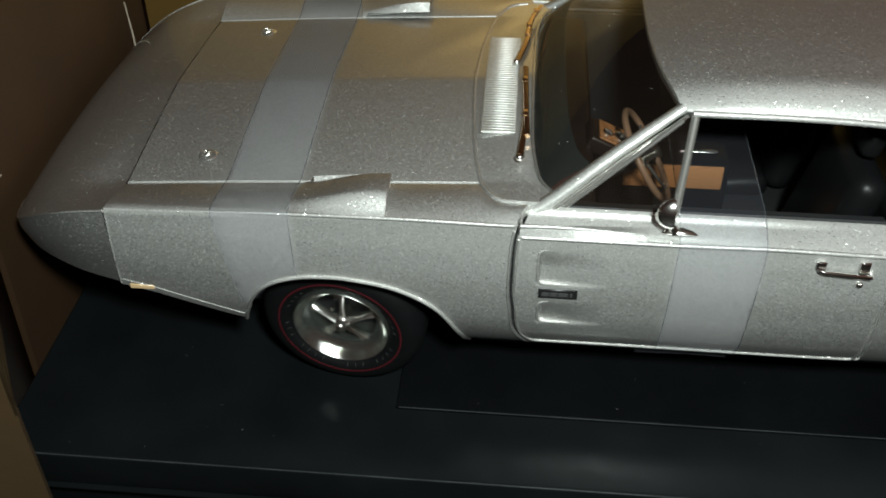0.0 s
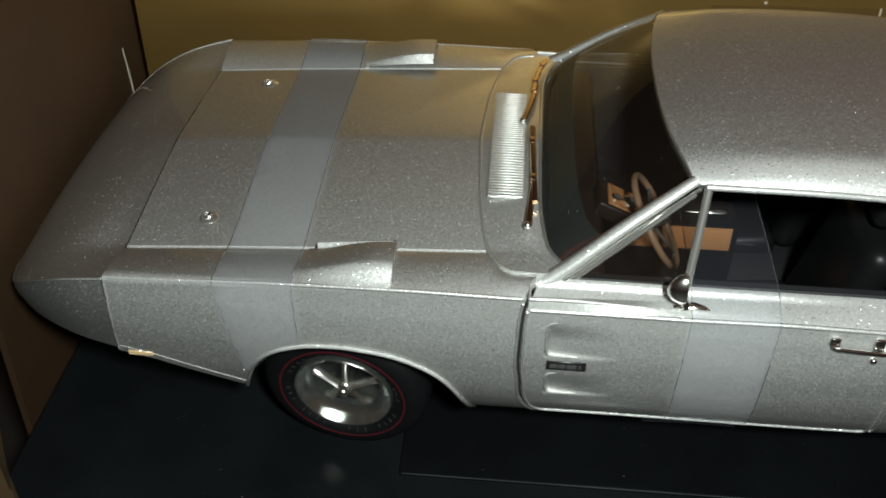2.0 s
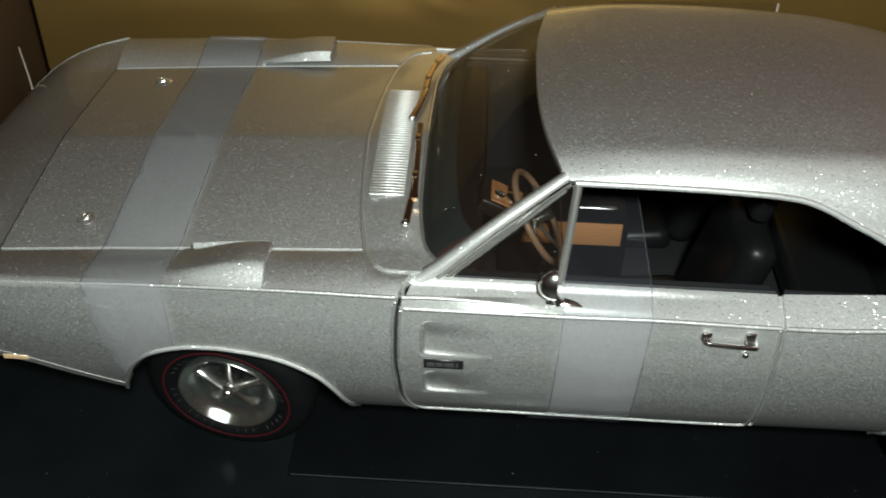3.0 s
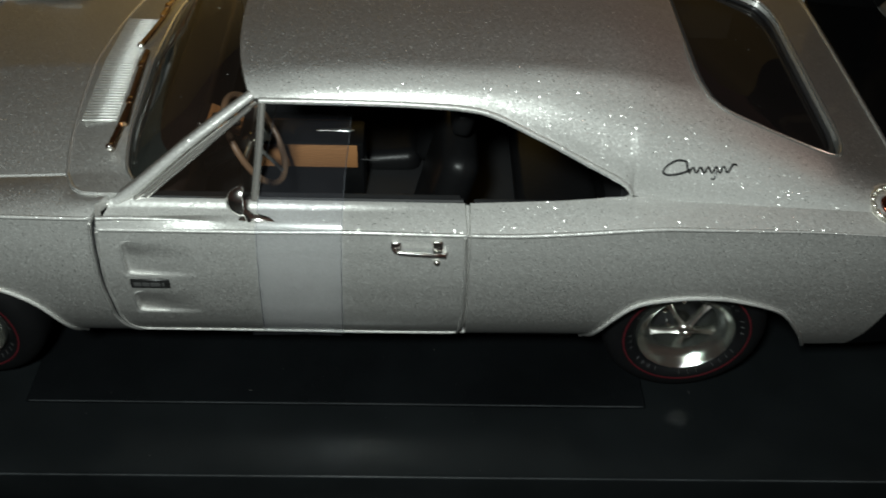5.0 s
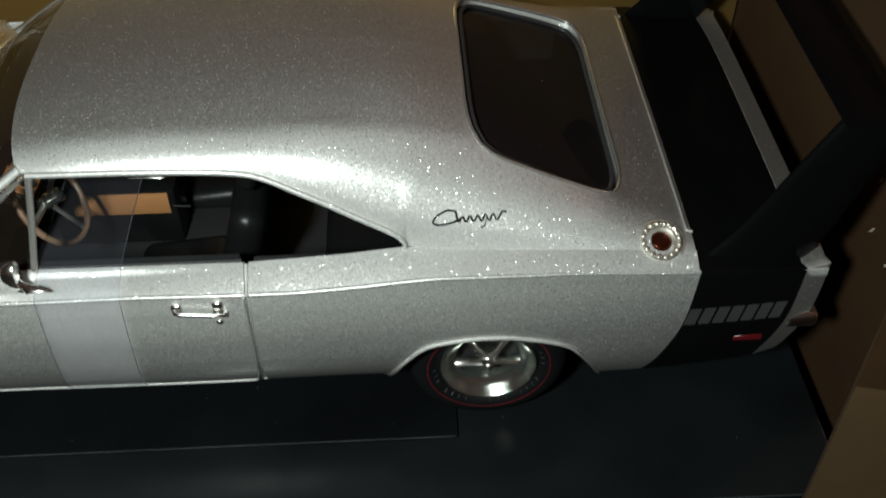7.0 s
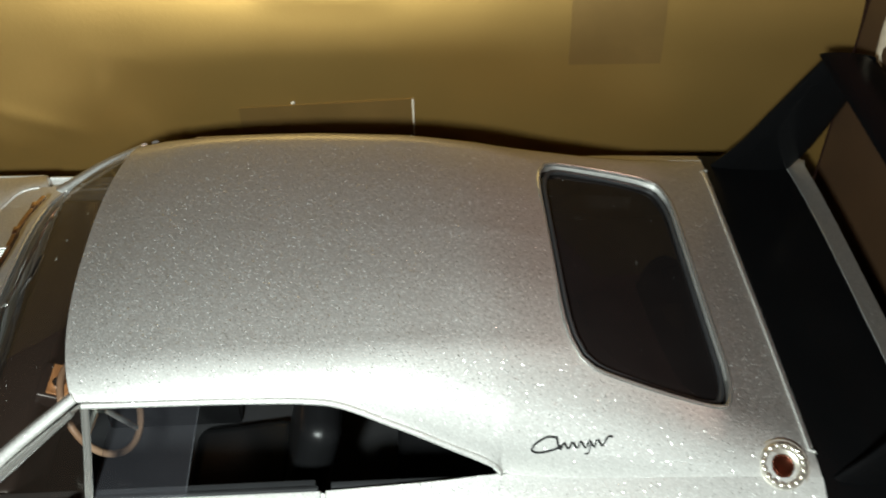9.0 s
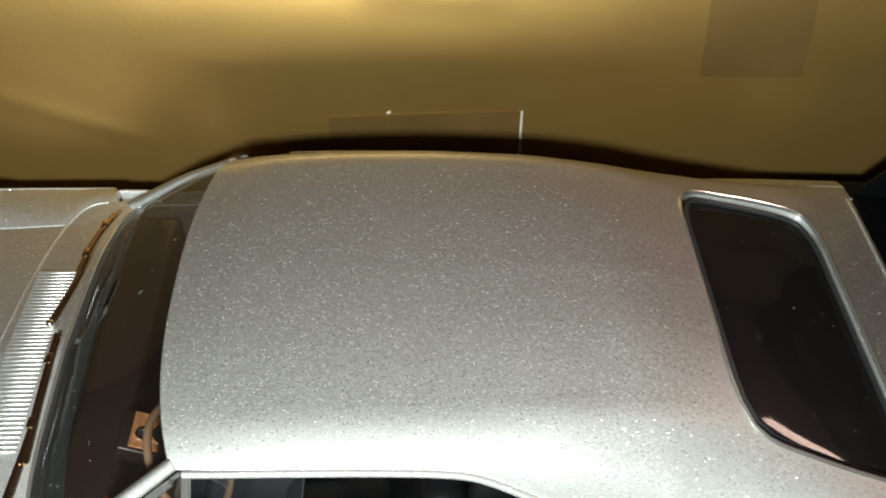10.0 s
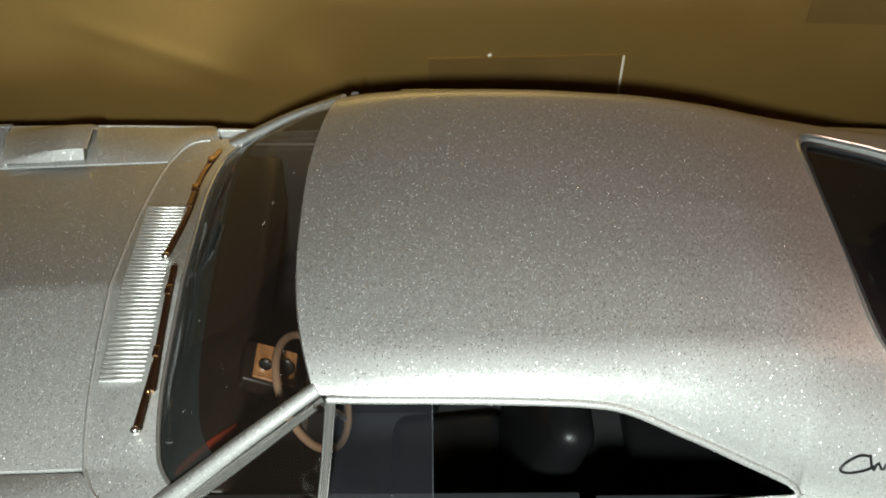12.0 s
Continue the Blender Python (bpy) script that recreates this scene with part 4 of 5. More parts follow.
sheet("flap", [(-2.6, -2.0, -1.12), (-1.095, -1.47, -1.12), (-1.095, -1.47, 1.55), (-2.6, -2.0, 1.55)], 0.035, RAW_CARD, "brown card flap")
sheet("flap", [(4.16, -1.47, -1.12), (5.6, -2.0, -1.12), (5.6, -2.0, 1.60), (4.16, -1.47, 1.60)], 0.035, RAW_CARD, "brown card flap")

# ---- table and room ----
bm = bmesh.new()
box(bm, -0.7, 0.9, -0.6, 0.5, -0.095, -0.064, 0.004)
tagged(part("table", bm, TABLEM, None, scale=False), "near-black brown table top under the cardboard box", "table")
bm = bmesh.new()
box(bm, -2.0, 2.2, -2.0, 2.0, -0.86, -0.82)
tagged(part("floor", bm, WALLM, None, scale=False), kind="structure")
bm = bmesh.new()
box(bm, -2.0, 2.2, -2.0, 2.0, 1.70, 1.74)
tagged(part("ceiling", bm, WALLM, None, scale=False), kind="structure")
for nm, b in (("wall_north", (-2.0, 2.2, 2.0, 2.1)), ("wall_south", (-2.0, 2.2, -2.1, -2.0)), ("wall_west", (-2.1, -2.0, -2.1, 2.1)), ("wall_east", (2.2, 2.3, -2.1, 2.1))):
    bm = bmesh.new()
    box(bm, *b, -0.82, 1.70)
    tagged(part(nm, bm, WALLM, None, scale=False), kind="structure")

# ---- small parts of the car ----
# ribbed cowl grille
bm = bmesh.new()
grid(bm, [[Vector((x, y, hood_height(0.6, y) + 0.010)) for y in np.linspace(-0.408, 0.408, 20)] for x in (0.534, 0.680)])
grille = part("cowl_grille", bm, FOIL, car, "bright ribbed foil cowl grille")
for k in range(46):
    y = lerp(-0.400, 0.400, k / 45)
    z = hood_height(0.6, y) + 0.016
    part("rib", box(bmesh.new(), 0.538, 0.676, y - 0.0064, y + 0.0064, z - 0.010, z + 0.0015, 0.0024, 1), FOIL, grille)

# wipers: arm and blade, with clips
WIPER = plain("wiper_bronze", (0.44, 0.30, 0.19), 0.27, 1.0, bumps=0.3, scale=400)
for arm, blade in (([(0.700, -0.604, 1.058), (0.708, -0.45, 1.066), (0.712, -0.334, 1.072)], [(0.722, -0.47, 1.070), (0.712, -0.24, 1.082), (0.704, 0.05, 1.088)]), ([(0.664, 0.107, 1.080), (0.700, 0.293, 1.080), (0.716, 0.45, 1.076)], [(0.703, 0.36, 1.084), (0.722, 0.543, 1.076), (0.764, 0.70, 1.066)])):
    wiper = part("wiper", tube(spline(arm, 10), [0.014 - 0.0004 * q for q in range(10)], n=8, flat=0.8), WIPER, car, "bronze-toned chrome wiper")
    line = spline(blade, 15)
    part("wiper_blade", tube(line, 0.0125, n=8, flat=0.8), WIPER, wiper)
    for q in (4, 11):
        p = line[q] + Vector((-0.003, 0, 0.006))
        part("wiper_clip", box(bmesh.new(), p.x - 0.011, p.x + 0.011, p.y - 0.022, p.y + 0.022, p.z - 0.008, p.z + 0.007, 0.004, 2), WIPER, wiper)
for p in ((0.697, -0.604, 1.058), (0.664, 0.107, 1.082)):
    bm = bmesh.new()
    bmesh.ops.create_uvsphere(bm, u_segments=12, v_segments=8, radius=0.016)
    bmesh.ops.translate(bm, vec=p, verts=bm.verts)
    part("wiper_pivot", bm, CHROME, car, "chrome pivot")

# hood pins
for y in (-0.54, 0.54):
    z = hood_height(-0.546, y)
    part("hood_pin", revolve_up([(0.0, 0.008), (0.026, 0.007), (0.036, 0.004), (0.040, 0.0)], (-0.546, y, z)), SATIN, hood, "chrome hood pin")
    part("hood_pin_clip", tube([(-0.556 + 0.018 * math.cos(a), y + 0.02 * math.sin(a), z + 0.011 + 0.004 * math.cos(2 * a)) for a in np.linspace(0, 5.5, 14)], 0.004, n=6), SATIN, hood, "chrome clip")
    part("hood_pin_post", tube([(-0.546, y, z), (-0.546, y, z + 0.018)], 0.007, n=8), CHROME, hood, "chrome post")

# mirror, handles, lock, badge
for side in (-1, 1):
    foot = [(1.222, 0.918, 0.976), (1.25, 0.921, 0.984), (1.29, 0.924, 0.988), (1.325, 0.926, 0.984), (1.345, 0.927, 0.976)]
    part("mirror_foot", tube([(x, side * y, z) for x, y, z in foot], [0.008, 0.018, 0.021, 0.013, 0.004], n=12, flat=0.55), CHROME, DOOR[side], "chrome mirror foot")
    turn = Matrix.Translation((1.236, side * 0.930, 1.068)) @ Matrix.Rotation(radians(-4 * side), 4, "Z") @ Matrix.Rotation(radians(90), 4, "Y") @ Matrix.Diagonal((1.22, 0.74, 1, 1))
    bm = revolve_up([(0.0, -0.052), (0.020, -0.048), (0.036, -0.034), (0.048, -0.012), (0.052, 0.006), (0.051, 0.012), (0.047, 0.013), (0.045, 0.008)], (0, 0, 0))
    bm.transform(turn)
    part("mirror_head", bm, CHROME, DOOR[side], "round chrome door mirror")
    bm = revolve_up([(0.046, 0.008), (0.030, 0.009), (0.0, 0.0095)], (0, 0, 0))
    bm.transform(turn)
    part("mirror_glass", bm, BRIGHT, DOOR[side], "bright mirror face")
    part("mirror_stem", tube([(1.262, side * 0.921, 0.985), (1.250, side * 0.925, 1.012), (1.238, side * 0.929, 1.040)], [0.022, 0.014, 0.009], n=10), CHROME, DOOR[side], "chrome stem")
    y = side * (flank(1.86, 0.88) + 0.012)
    bar = [(1.776, y - side * 0.012, 0.893), (1.782, y + side * 0.008, 0.888), (1.80, y + side * 0.012, 0.884), (1.93, y + side * 0.012, 0.874), (1.962, y + side * 0.010, 0.871), (1.967, y - side * 0.010, 0.870)]
    part("door_handle", tube(bar, 0.0085, n=10), BRIGHT, DOOR[side], "chrome door handle")
    for hx, hz, hh in ((1.786, 0.900, 0.020), (1.938, 0.898, 0.028)):
        bm = box(bmesh.new(), hx - 0.019, hx + 0.019, min(y - side * 0.016, y), max(y - side * 0.016, y), hz - hh, hz + hh, 0.008, 3)
        part("handle_plate", bm, BRIGHT, DOOR[side], "chrome handle plate")
    bm = bmesh.new()
    bmesh.ops.create_uvsphere(bm, u_segments=12, v_segments=8, radius=0.014)
    bmesh.ops.translate(bm, vec=(1.936, side * (flank(1.93, 0.83) + 0.002), 0.823), verts=bm.verts)
    part("door_lock", bm, CHROME, DOOR[side], "chrome lock button")
    yb = side * (flank(0.87, 0.695) + 0.006)
    part("badge", box(bmesh.new(), 0.794, 0.940, min(yb - side * 0.012, yb), max(yb - side * 0.012, yb), 0.674, 0.719, 0.003, 1), BADGE, DOOR[side], "black badge plate")
    for x0, x1 in ((0.807, 0.835), (0.839, 0.865), (0.869, 0.905), (0.913, 0.921)):
        part("badge_mark", box(bmesh.new(), x0, x1, min(yb, yb + side * 0.003), max(yb, yb + side * 0.003), 0.689, 0.705), LETTER, DOOR[side], "grey bar")

# script on the sail, as plain flowing strokes
for side in (-1, 1):
    def on_sail(x, z):
        sec = section(x, 80)
        zs, ys = [q.z for q in sec][::-1], [q.y for q in sec][::-1]
        return (x, side * (float(np.interp(z, zs, ys)) + 0.002), z + 0.001)
    stroke = lambda pts, r: tube([on_sail(p.x, p.z) for p in spline([(x, 0, z) for x, z in pts], 40)], r, n=6)
    z0 = 1.136
    part("script_loop", stroke([(2.835, z0 + 0.026), (2.80, z0 + 0.030), (2.762, z0 + 0.014), (2.748, z0 - 0.006), (2.770, z0 - 0.016), (2.815, z0 - 0.010), (2.850, z0 + 0.002)], 0.0044), BADGE, QUARTER[side], "black script stroke")
    wave = [(2.832, z0 + 0.030)] + [(lerp(2.842, 2.985, k / 10), z0 + (0.010 if k % 2 else -0.010)) for k in range(11)] + [(3.005, z0 + 0.012), (3.022, z0 + 0.010)]
    part("script_line", stroke(wave, 0.0042), BADGE, QUARTER[side], "black script stroke")
    part("script_tail", stroke([(2.945, z0 + 0.0), (2.938, z0 - 0.024), (2.925, z0 - 0.028)], 0.0032), BADGE, QUARTER[side], "black script stroke")

# tail lettering as slanted bars, marker lamps
for side in (-1, 1):
    for k in range(7):
        x0 = lerp(3.722, 4.058, k / 6)
        w = 0.044
        zb = 0.690 + 0.010 * k / 6
        bm = bmesh.new()
        ring = []
        for x, z in ((x0 - 0.006, zb), (x0 - 0.006 + w, zb), (x0 + 0.010 + w, zb + 0.086), (x0 + 0.010, zb + 0.086)):
            ring.append((x, z))
        a = [bm.verts.new((x, side * (flank(x, z) + 0.001), z)) for x, z in ring]
        b = [bm.verts.new((x, side * (flank(x, z) + 0.0035), z)) for x, z in ring]
        bm.faces.new(b)
        for i in range(4):
            bm.faces.new((a[i], a[(i + 1) % 4], b[(i + 1) % 4], b[i]))
        part("tail_mark", bm, GREY, QUARTER[side], "dull grey bar")
    y = flank(4.0, 0.59)
    part("side_marker", box(bmesh.new(), 3.935, 4.052, *sorted((side * (y - 0.01), side * (y + 0.005))), 0.572, 0.600, 0.003, 1), LAMPRED, QUARTER[side], "red marker lamp")
    y = flank(-0.75, 0.603) + 0.001
    part("front_marker", box(bmesh.new(), -0.800, -0.700, *sorted((side * (y - 0.01), side * (y + 0.004))), 0.592, 0.614, 0.004, 1), AMBER, FENDER[side], "amber marker lamp")

# fuel filler on the near shoulder
FILLER = plain("satin_nickel", (0.86, 0.82, 0.72), 0.30, 0.9, var=0.05, bumps=0.1)
COPPER = plain("copper_red_metal", (0.13, 0.034, 0.018), 0.20, 0.9)
cap_m = Matrix.Translation((3.606, -0.832, 1.014)) @ Matrix.Rotation(radians(24), 4, "X") @ Matrix.Scale(0.92, 4)
bm = revolve_up([(0.104, 0.0), (0.100, 0.006), (0.090, 0.005), (0.088, 0.016), (0.078, 0.024), (0.068, 0.018), (0.060, 0.004)], (0, 0, 0))
bm.transform(cap_m)
filler = part("fuel_filler", bm, FILLER, car, "chrome fuel filler ring")
bm = revolve_up([(0.046, 0.004), (0.042, 0.013), (0.034, 0.018), (0.022, 0.013), (0.0, 0.011)], (0, 0, 0))
bm.transform(cap_m)
part("filler_cap", bm, COPPER, filler, "dark copper filler cap")
for k in range(16):
    a = 2 * math.pi * (k + 0.3) / 16
    bm = bmesh.new()
    bmesh.ops.create_uvsphere(bm, u_segments=10, v_segments=6, radius=0.0115)
    bmesh.ops.scale(bm, vec=(1, 1, 0.6), verts=bm.verts)
    bmesh.ops.translate(bm, vec=(0.074 * math.cos(a), 0.074 * math.sin(a), 0.023), verts=bm.verts)
    bm.transform(cap_m)
    part("filler_bolt", bm, FILLER, filler)
bm = revolve_up([(0.072, 0.014), (0.056, 0.005), (0.0, 0.003)], (0, 0, 0))
bm.transform(cap_m)
part("filler_floor", bm, FILLER, filler, "bright dished floor")

# bright line along the boot lid's front edge
line = []
for k in range(41):
    y = lerp(-0.772, 0.772, k / 40)
    sec = section(3.718, 60)
    line.append((3.718, y, float(np.interp(abs(y), [q.y for q in sec], [q.z for q in sec])) + 0.001))
line = [(3.740, -0.778, line[0][2] - 0.006)] + line + [(3.740, 0.778, line[-1][2] - 0.006)]
part("boot_edge", tube(line, 0.0062, n=8), PAINT, car)

# ---- cabin ----
def cushion(name, x0, x1, y0, y1, z0, z1, lean, parent, soft=0.05):
    bm = box(bmesh.new(), x0, x1, y0, y1, z0, z1, soft, 4)
    bmesh.ops.rotate(bm, cent=((x0 + x1) / 2, 0, z0), matrix=Matrix.Rotation(radians(lean), 3, "Y"), verts=bm.verts)
    return part(name, bm, SEAT, parent, sharp=60)


for s in (-1, 1):
    seat = cushion("front_seat", 1.45, 1.88, s * 0.38 - 0.25, s * 0.38 + 0.25, 0.36, 0.50, -6, car, 0.06)
    cushion("seat_back", 1.82, 1.97, s * 0.38 - 0.25, s * 0.38 + 0.25, 0.44, 1.04, 14, seat, 0.07)
    cushion("head_rest", 1.98, 2.06, s * 0.38 - 0.12, s * 0.38 + 0.12, 1.05, 1.16, 14, seat, 0.03)
part("shift_plate", tube([(1.405, 0.0, 0.734), (1.49, 0.0, 0.736), (1.545, 0.0, 0.738), (1.572, 0.0, 0.736)], [0.004, 0.009, 0.015, 0.006], n=8, flat=0.6), SATIN, car, "bright metal shift plate")
part("seat_lever", tube([(1.61, -0.126, 0.668), (1.69, -0.126, 0.664)], 0.0025, n=6), TRIM, car, "black seat lever")
bench = cushion("rear_seat", 2.30, 2.66, -0.62, 0.62, 0.46, 0.62, -6, car)
cushion("seat_back", 2.62, 2.76, -0.62, 0.62, 0.55, 0.98, 20, bench)
dash = part("dashboard", box(bmesh.new(), 0.80, 0.99, -0.78, 0.78, 0.72, 0.985, 0.03, 4), DASH, car, "dark oxblood dashboard", sharp=60)
# added strip, no real trim: draws the red reflection seen in the windscreen
part("reflection_strip", tube([(0.825, -0.712, 0.988), (0.87, -0.665, 0.992), (0.93, -0.600, 0.992), (0.985, -0.535, 0.988)], [0.010, 0.024, 0.022, 0.008], n=10, flat=0.35), RED_REFLECTION, dash, "dark red strip standing in for a windscreen reflection")
console = block("console", 1.06, 1.62, -0.095, 0.095, 0.42, 0.73, SEAT, car, 0.015)
for s in (-1, 1):
    block("console_trim", 1.16, 1.590, s * 0.096, s * 0.102, 0.605, 0.722, WOOD, console, 0.002, "wood-grain panel")
rake = Matrix.Translation((1.015, -0.2975, 1.018)) @ Matrix.Rotation(radians(25), 4, "Y")
bm = box(bmesh.new(), -0.035, 0.150, -0.085, 0.075, -0.075, -0.006, 0.012, 3)
bm.transform(rake)
part("binnacle", bm, DASH, dash, "dark instrument binnacle", sharp=60)
bm = box(bmesh.new(), 0.0, 0.140, -0.072, 0.066, -0.006, 0.002, 0.002, 1)
bm.transform(rake)
fascia = part("instrument_panel", bm, WOOD, car, "wood-grain instrument panel")
for x, y, rad in ((0.034, -0.022, 0.024), (0.098, -0.010, 0.036)):
    bm = revolve_up([(rad, 0.001), (rad - 0.001, 0.010), (rad - 0.007, 0.011), (rad - 0.009, 0.004)], (x, y, 0.001), 20)
    bm.transform(rake)
    part("dial", bm, CHROME, fascia, "chrome dial ring")
    bm = revolve_up([(rad - 0.006, 0.004), (0.0, 0.005)], (x, y, 0.001), 20)
    bm.transform(rake)
    part("dial_face", bm, TRIM, fascia, "black dial face")
# steering wheel
th = radians(32)
centre = Vector((1.205, -0.378, 0.948))
e1, e2, nrm = Vector((0, 1, 0)), Vector((-math.sin(th), 0, math.cos(th))), Vector((math.cos(th), 0, math.sin(th)))
steering = part("steering_wheel", tube([centre + 0.195 * (math.cos(a) * e1 + math.sin(a) * e2) for a in (2 * math.pi * k / 40 for k in range(40))], 0.0135, n=10, closed=True, up=nrm), TAN, car, "tan steering wheel")
for a in (0.15, math.pi - 0.15, -math.pi / 2):
    part("wheel_spoke", tube([centre - 0.02 * nrm, centre + 0.188 * (math.cos(a) * e1 + math.sin(a) * e2)], 0.014, n=6, flat=0.5, up=nrm), SATIN, steering, "chrome spoke")
hub_turn = Matrix.Translation(centre - 0.012 * nrm) @ nrm.to_track_quat("Z", "Y").to_matrix().to_4x4()
bm = revolve_up([(0.030, -0.03), (0.034, 0.004), (0.026, 0.010), (0.025, 0.052), (0.030, 0.056), (0.030, 0.066), (0.022, 0.072), (0.0, 0.074)], (0, 0, 0))
bm.transform(hub_turn)
part("wheel_hub", bm, RIM, steering, "bright chrome hub")
for d in (0.022, 0.042):
    for a in (0.6, 2.2, 3.8, 5.3):
        bm = revolve_up([(0.0085, 0.0), (0.0085, 0.003), (0.0, 0.0032)], (0, 0, 0), 12)
        bm.transform(hub_turn @ Matrix.Rotation(a, 4, "Z") @ Matrix.Translation((0.0235, 0, d)) @ Matrix.Rotation(radians(90), 4, "Y"))
        part("hole", bm, TRIM, steering, "dark hole")
part("steering_column", tube([centre - 0.02 * nrm, centre - 0.26 * nrm], 0.03, n=10), TRIM, steering, "black column")

# ---- clear film strips that hold the bonnet and the doors shut ----
FILM_EDGE = clear("film_edge", (0.93, 0.93, 0.96), 0.15, veil=0.03, veil_col=(0.62, 0.66, 0.72))


def strip(name, rows, label, mat=FILM, edges=()):
    """A loose piece of film: its sheet, and the cut edges that catch the light."""
    first = rows[len(rows) // 2][0]
    film = tagged(empty(name, first[0], first[1], first[2]), label, "plastic strip")
    bm = bmesh.new()
    grid(bm, rows)
    bm.normal_update()
    c = Vector((sum((v.co.x for v in bm.verts)) / len(bm.verts), 0, 0.5))
    bmesh.ops.reverse_faces(bm, faces=[f for f in bm.faces if f.normal.dot(f.calc_center_median() - c) < 0])
    part("sheet", bm, mat, film, sharp=60).visible_shadow = False
    for i in edges:
        part("cut_edge", tube(rows[i], 0.0018, n=5), FILM_EDGE, film, "paler cut edge").visible_shadow = False
    return film


def across(x, low):
    """The line of the body across hood, fender tops and flanks at x, a little above the paint."""
    pts = [(x, -(flank(x, z) + 0.009), z) for z in np.linspace(low, 0.97, 8)]
    pts.append((x, -(flank(x, 0.99) + 0.002), FENDER_CREASE(x) + 0.010))
    pts += [(x, y, fender_top(x, y) + 0.008) for y in (-0.90, -0.84, -0.78, -0.73)]
    pts += [(x, y, hood_height(x, y) + 0.008) for y in np.linspace(-0.70, 0.0, 12)]
    half = pts
    return half + [(px, -py, pz) for px, py, pz in half[-2::-1]]


rows = []
for i in range(9):
    u = i / 8
    x = lerp(-0.425, -0.135, u)
    line = across(x, lerp(0.555, 0.72, smooth(0, 0.9, u)))
    out = []
    for px, py, pz in line:
        d = max(0.0, 0.97 - pz) * (abs(py) > 0.9)
        out.append(Vector((px + d * lerp(0.18, 0.05, u), py, pz)))
    rows.append(out)
strip("film_strip", rows, "clear plastic film strip stretched over the bonnet", edges=(0, -1))

rows = []
for i in range(9):
    u = i / 8
    x = lerp(1.283, 1.590, u)
    pts = [(x - 0.012, -0.86, 0.345)] + [(x - 0.03 * (0.95 - z), -(flank(x, z) + 0.009), z) for z in np.linspace(0.385, 0.935, 8)]
    pts += [(x, -0.975 + 0.012, 0.957), (x, -0.90, 0.992), (x, -0.845, 1.012), (x, -0.80, 1.020), (x, -0.60, 1.028), (x, -0.3, 1.032), (x, 0.0, 1.034)]
    pts += [(px, -py, pz) for px, py, pz in pts[-2::-1]]
    rows.append([Vector(p) for p in pts])
strip("film_strip", rows, "clear plastic film strip wrapped round the doors", edges=(0, -1))

# loose ends of film under the sill
rng = random.Random(4)
rows = [[Vector((x, -0.868 + rng.uniform(-0.002, 0.002), 0.345 - 0.010 * k + 0.004 * math.sin(13 * x + k))) for x in np.linspace(1.20, 1.56, 18)] for k in range(3)]
strip("film_end", rows, "crumpled loose end of clear film under the sill")

# ---- marks on the box ----
def patch(name, corners, mat, label):
    bm = bmesh.new()
    a, b, c, d = [Vector(p) for p in corners]
    grid(bm, [[a.lerp(b, i / 6).lerp(d.lerp(c, i / 6), j / 14) for i in range(7)] for j in range(15)])
    r = bmesh.ops.extrude_face_region(bm, geom=bm.faces[:])
    bmesh.ops.translate(bm, vec=(0, 0.002, 0), verts=[v for v in r["geom"] if isinstance(v, bmesh.types.BMVert)])
    for v in bm.verts:
        v.co.y += CURL * max(0.0, v.co.z - CURL_FROM) ** 2
    return part(name, bm, mat, carton, label)


patch("card_tab", [(1.585, 1.183, 0.85), (2.405, 1.183, 0.85), (2.405, 1.183, 1.186), (1.585, 1.183, 1.166)], GOLD_TAB, "darker gold card tab")
part("tab_edge", tube([(2.408, 1.180, 0.93), (2.407, 1.180, 1.186)], 0.006, n=6), TORN, carton, "pale torn edge")
part("tab_speck", tube([(1.835, 1.180, 1.186), (1.85, 1.180, 1.194)], 0.007, n=6), TORN, carton, "pale torn bit")
patch("tape_patch", [(3.135, 1.183, 1.345), (3.565, 1.183, 1.335), (3.565, 1.183, 1.90), (3.135, 1.183, 1.90)], GOLD_TAB, "darker tape patch")
part("slit", tube([(-1.418, 0.962, 0.565), (-1.416, 0.955, 0.70), (-1.417, 0.935, 0.895)], [0.004, 0.005, 0.003], n=6), TORN, carton, "pale torn slit")
part("torn_rim", tube(spline([(-1.44, -0.56, 0.82), (-1.438, -0.66, 0.835), (-1.44, -0.72, 0.815)], 12), 0.004, n=6), TORN, carton, "pale torn edge")
bm = bmesh.new()
pts = spline([(4.475, 0.99, 1.28), (4.47, 0.97, 1.45), (4.475, 1.0, 1.60), (4.47, 0.97, 1.71)], 14)
rows = []
for i, p in enumerate(pts):
    w = 0.05 + 0.022 * math.sin(i * 1.7)
    rows.append([p + Vector((0, 0.01, 0)), p + Vector((-0.006, -w * 0.5, 0)), p + Vector((0.002, -w, 0.01))])
grid(bm, rows)
part("torn_edge", bm, TORN, carton, "pale torn cardboard edge")


# brown tape over the flaps, scuffs on the card
TAPE = plain("brown_tape", (0.030, 0.0155, 0.0070), 0.28, var=0.2, scale=60, bumps=0.3)
GREYTAPE = plain("dull_tape", (0.022, 0.0135, 0.0062), 0.38, var=0.25, scale=90, bumps=0.5)


def on_flap(side, x, z, off):
    """A point on the face of a flap that stands off the box's front corner."""
    t = (-1.095 - x) / 1.505 if side < 0 else (x - 4.16) / 1.44
    n = Vector((-0.332 * side, -0.943, 0))
    return Vector((x, -1.47 - 0.53 * t, z)) + n * off


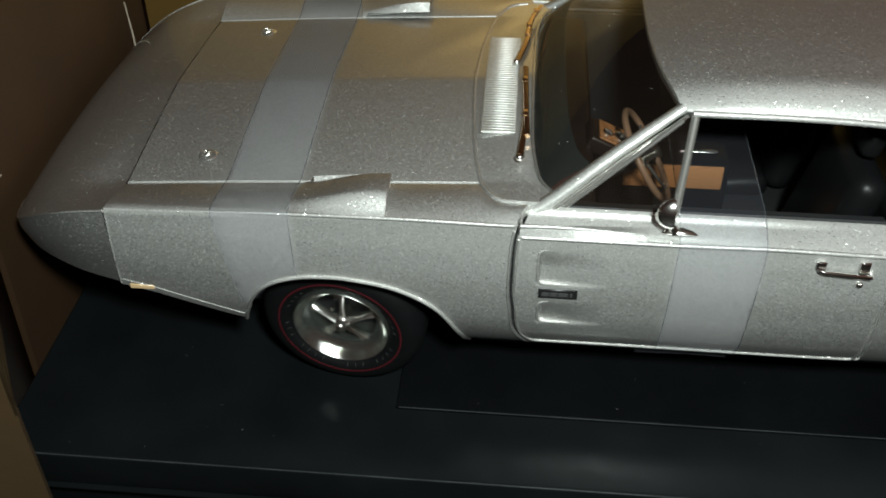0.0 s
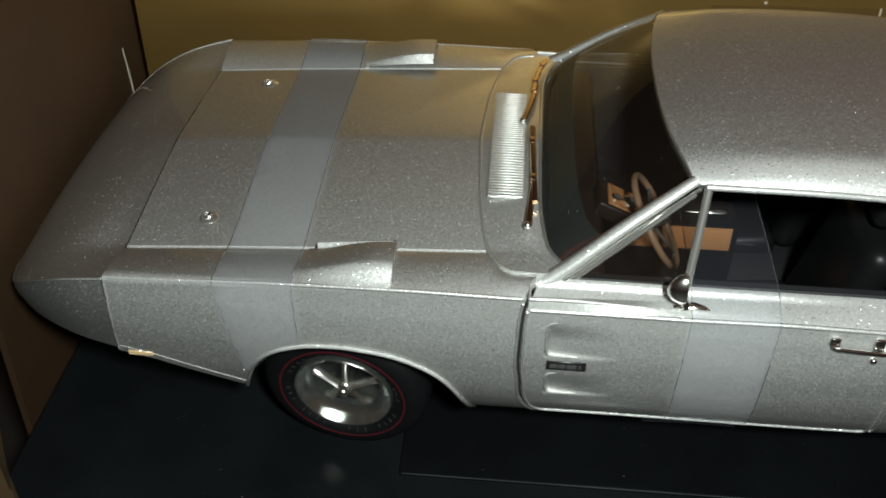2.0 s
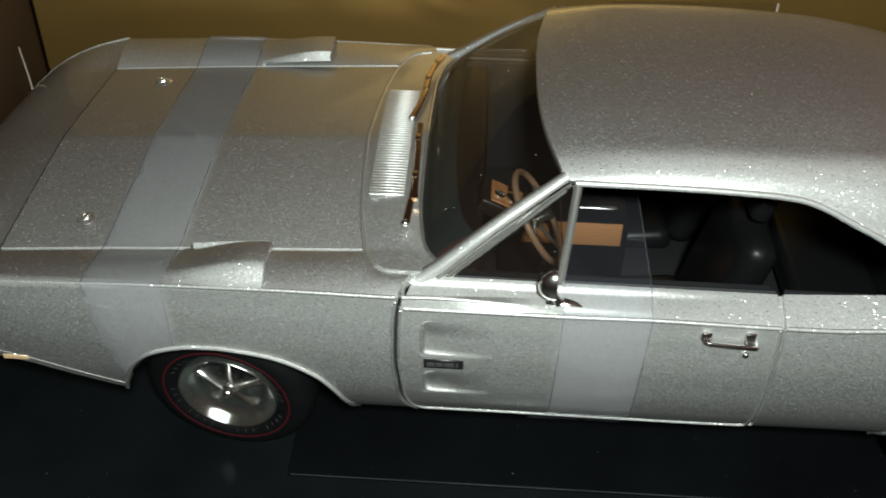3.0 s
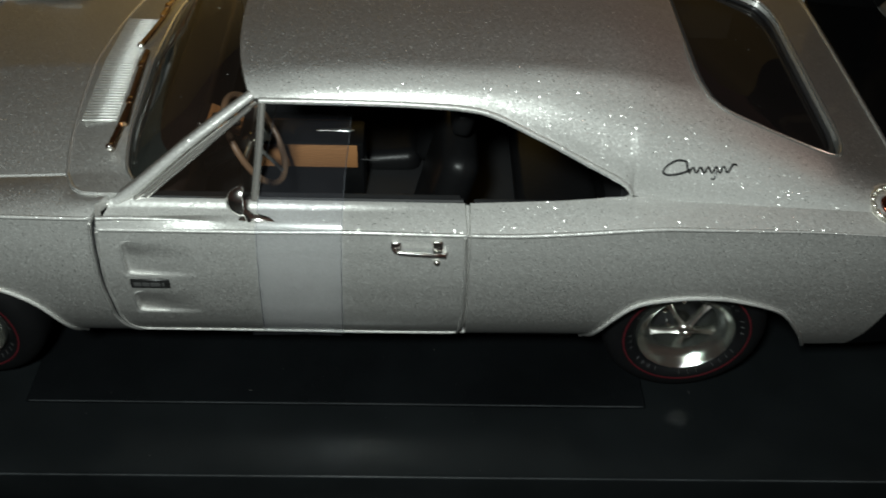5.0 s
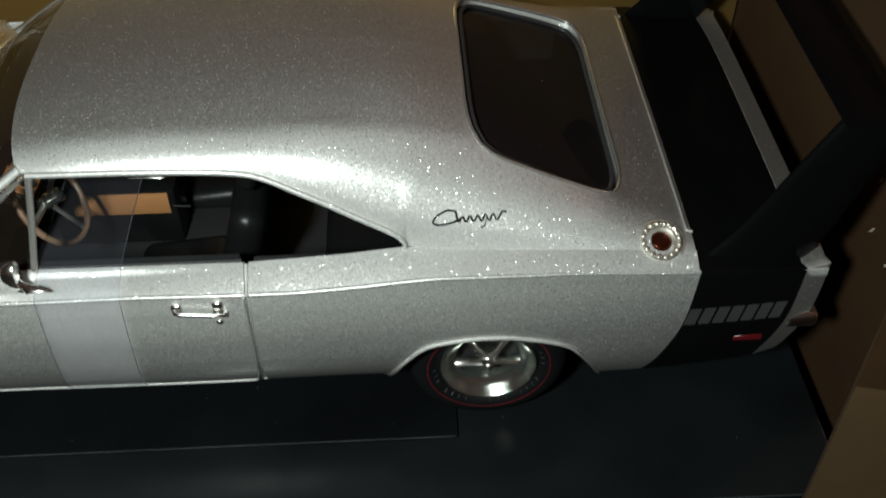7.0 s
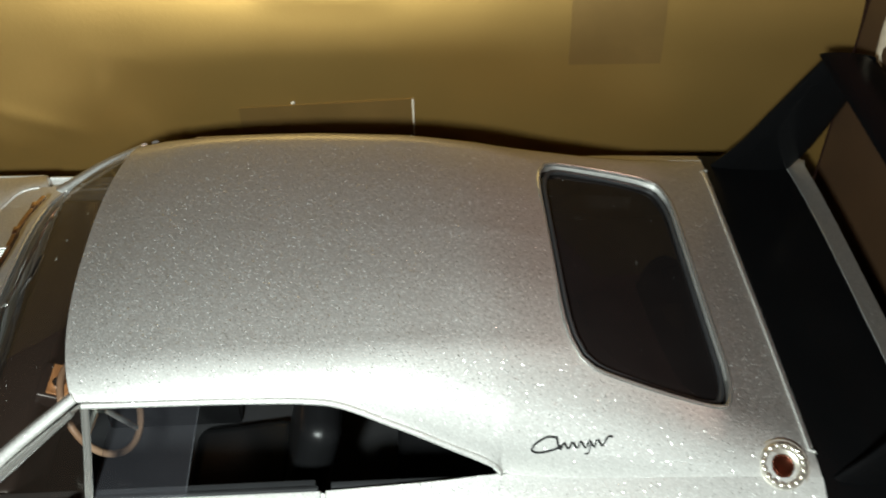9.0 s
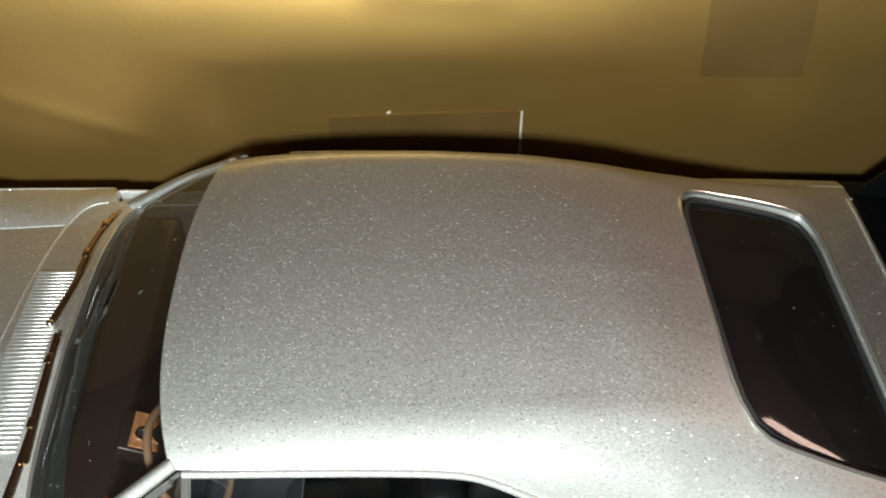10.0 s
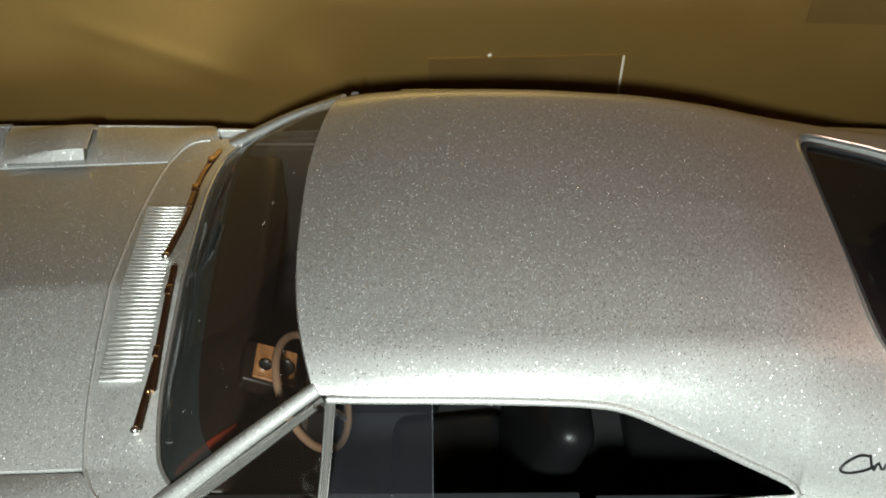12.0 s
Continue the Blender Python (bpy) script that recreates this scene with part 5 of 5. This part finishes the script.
def tape(side, outer, inner, mat, label):
    bm = bmesh.new()
    rows = []
    for (xo, z), (xi, zi) in zip(line2(outer, 16), line2(inner, 16)):
        rows.append([on_flap(side, lerp(xo, xi, k / 8), lerp(z, zi, k / 8), 0.006 + 0.002 * math.sin(9 * z + 2.5 * k)) for k in range(9)])
    grid(bm, rows)
    bmesh.ops.recalc_face_normals(bm, faces=bm.faces)
    bmesh.ops.solidify(bm, geom=bm.faces[:], thickness=0.003)
    return part("tape", bm, mat, carton, label)


tape(-1, [(-1.005, 1.32), (-1.015, 1.10), (-1.034, 0.90), (-1.042, 0.80), (-1.070, 0.60), (-1.090, 0.40)], [(-1.20, 1.32), (-1.160, 1.10), (-1.129, 0.93), (-1.087, 0.815), (-1.098, 0.60), (-1.100, 0.40)], GREYTAPE, "dull tape over the flap edge")
tape(1, [(4.150, 1.59), (4.152, 1.30), (4.154, 0.925)], [(5.2, 1.59), (5.2, 1.30), (5.2, 1.06)], TAPE, "brown tape over the flap")
for y, z, dy, dz in ((-0.587, 0.806, 0.03, -0.045), (-0.744, 0.748, 0.008, -0.012), (-0.397, 0.472, 0.022, -0.035), (-0.52, 1.02, 0.012, -0.03)):
    x = lerp(4.48, 4.60, (1.19 - y) / 2.05) - 0.004
    part("scuff", tube([(x, y, z), (x - 0.003, y + dy * 0.4, z + dz * 0.6), (x, y + dy, z + dz)], [0.002, 0.005, 0.002], n=5), TORN, carton, "pale scuff")

# dust and lint on the base, and a torn scrap beside it
rng = random.Random(11)
GLASS_LINT = plain("pale_lint", (0.30, 0.30, 0.28), 0.9)


def speck(bm, c, up, n, length):
    """One grain or fibre lying on a surface."""
    side = up.orthogonal().normalized()
    side.rotate(Matrix.Rotation(rng.uniform(0, 6.28), 3, up))
    d, e = side * length, up.cross(side) * n * 0.6
    ring = [bm.verts.new(c + p) for p in (-d, -e, d, e)]
    tip = bm.verts.new(c + up * n * 0.7)
    for i in range(4):
        bm.faces.new((ring[i], ring[(i + 1) % 4], tip))


bm = bmesh.new()
for k in range(46):
    i, j = rng.randrange(4, 44), rng.randrange(1, 15)
    a, b, c = WINDSCREEN_ROWS[i][j], WINDSCREEN_ROWS[i + 1][j], WINDSCREEN_ROWS[i][j + 1]
    up = (b - a).cross(c - a).normalized()
    up = up if up.z > 0 else -up
    n = rng.uniform(0.0010, 0.0022)
    speck(bm, a.lerp(b, rng.random()).lerp(c, rng.random() * 0.5) + up * 0.0012, up, n, n * rng.choice((1, 1, 1, 2, 5)))
for k in range(26):
    x = rng.uniform(2.93, 3.46)
    y = rng.uniform(-1, 1) * (win_y(x, -1) - 0.04)
    sec = section(x, 60)
    z = float(np.interp(abs(y), [q.y for q in sec], [q.z for q in sec])) - 0.034
    n = rng.uniform(0.0010, 0.0022)
    speck(bm, Vector((x, y, z)), Vector((0.4, 0, 0.92)), n, n * rng.choice((1, 1, 1, 2, 4)))
tagged(part("glass_dust", bm, GLASS_LINT, None), "pale specks and fibres on the windows", "dust", kind="stuff")

bm = bmesh.new()
for k in range(60):
    x, y = rng.uniform(-1.3, 4.4), rng.uniform(-1.30, -0.6)
    z = 0.0185 if 0.24 < x < 2.83 and y > -0.965 else 0.0006
    n = rng.uniform(0.0012, 0.0026)
    speck(bm, Vector((x, y, z)), Vector((0, 0, 1)), n, n * rng.choice((1, 1, 1.5, 3)))
LINT = plain("lint", (0.07, 0.07, 0.065), 0.9)
tagged(part("dust", bm, LINT, None), "pale specks of dust and lint on the black base", "dust", kind="stuff")
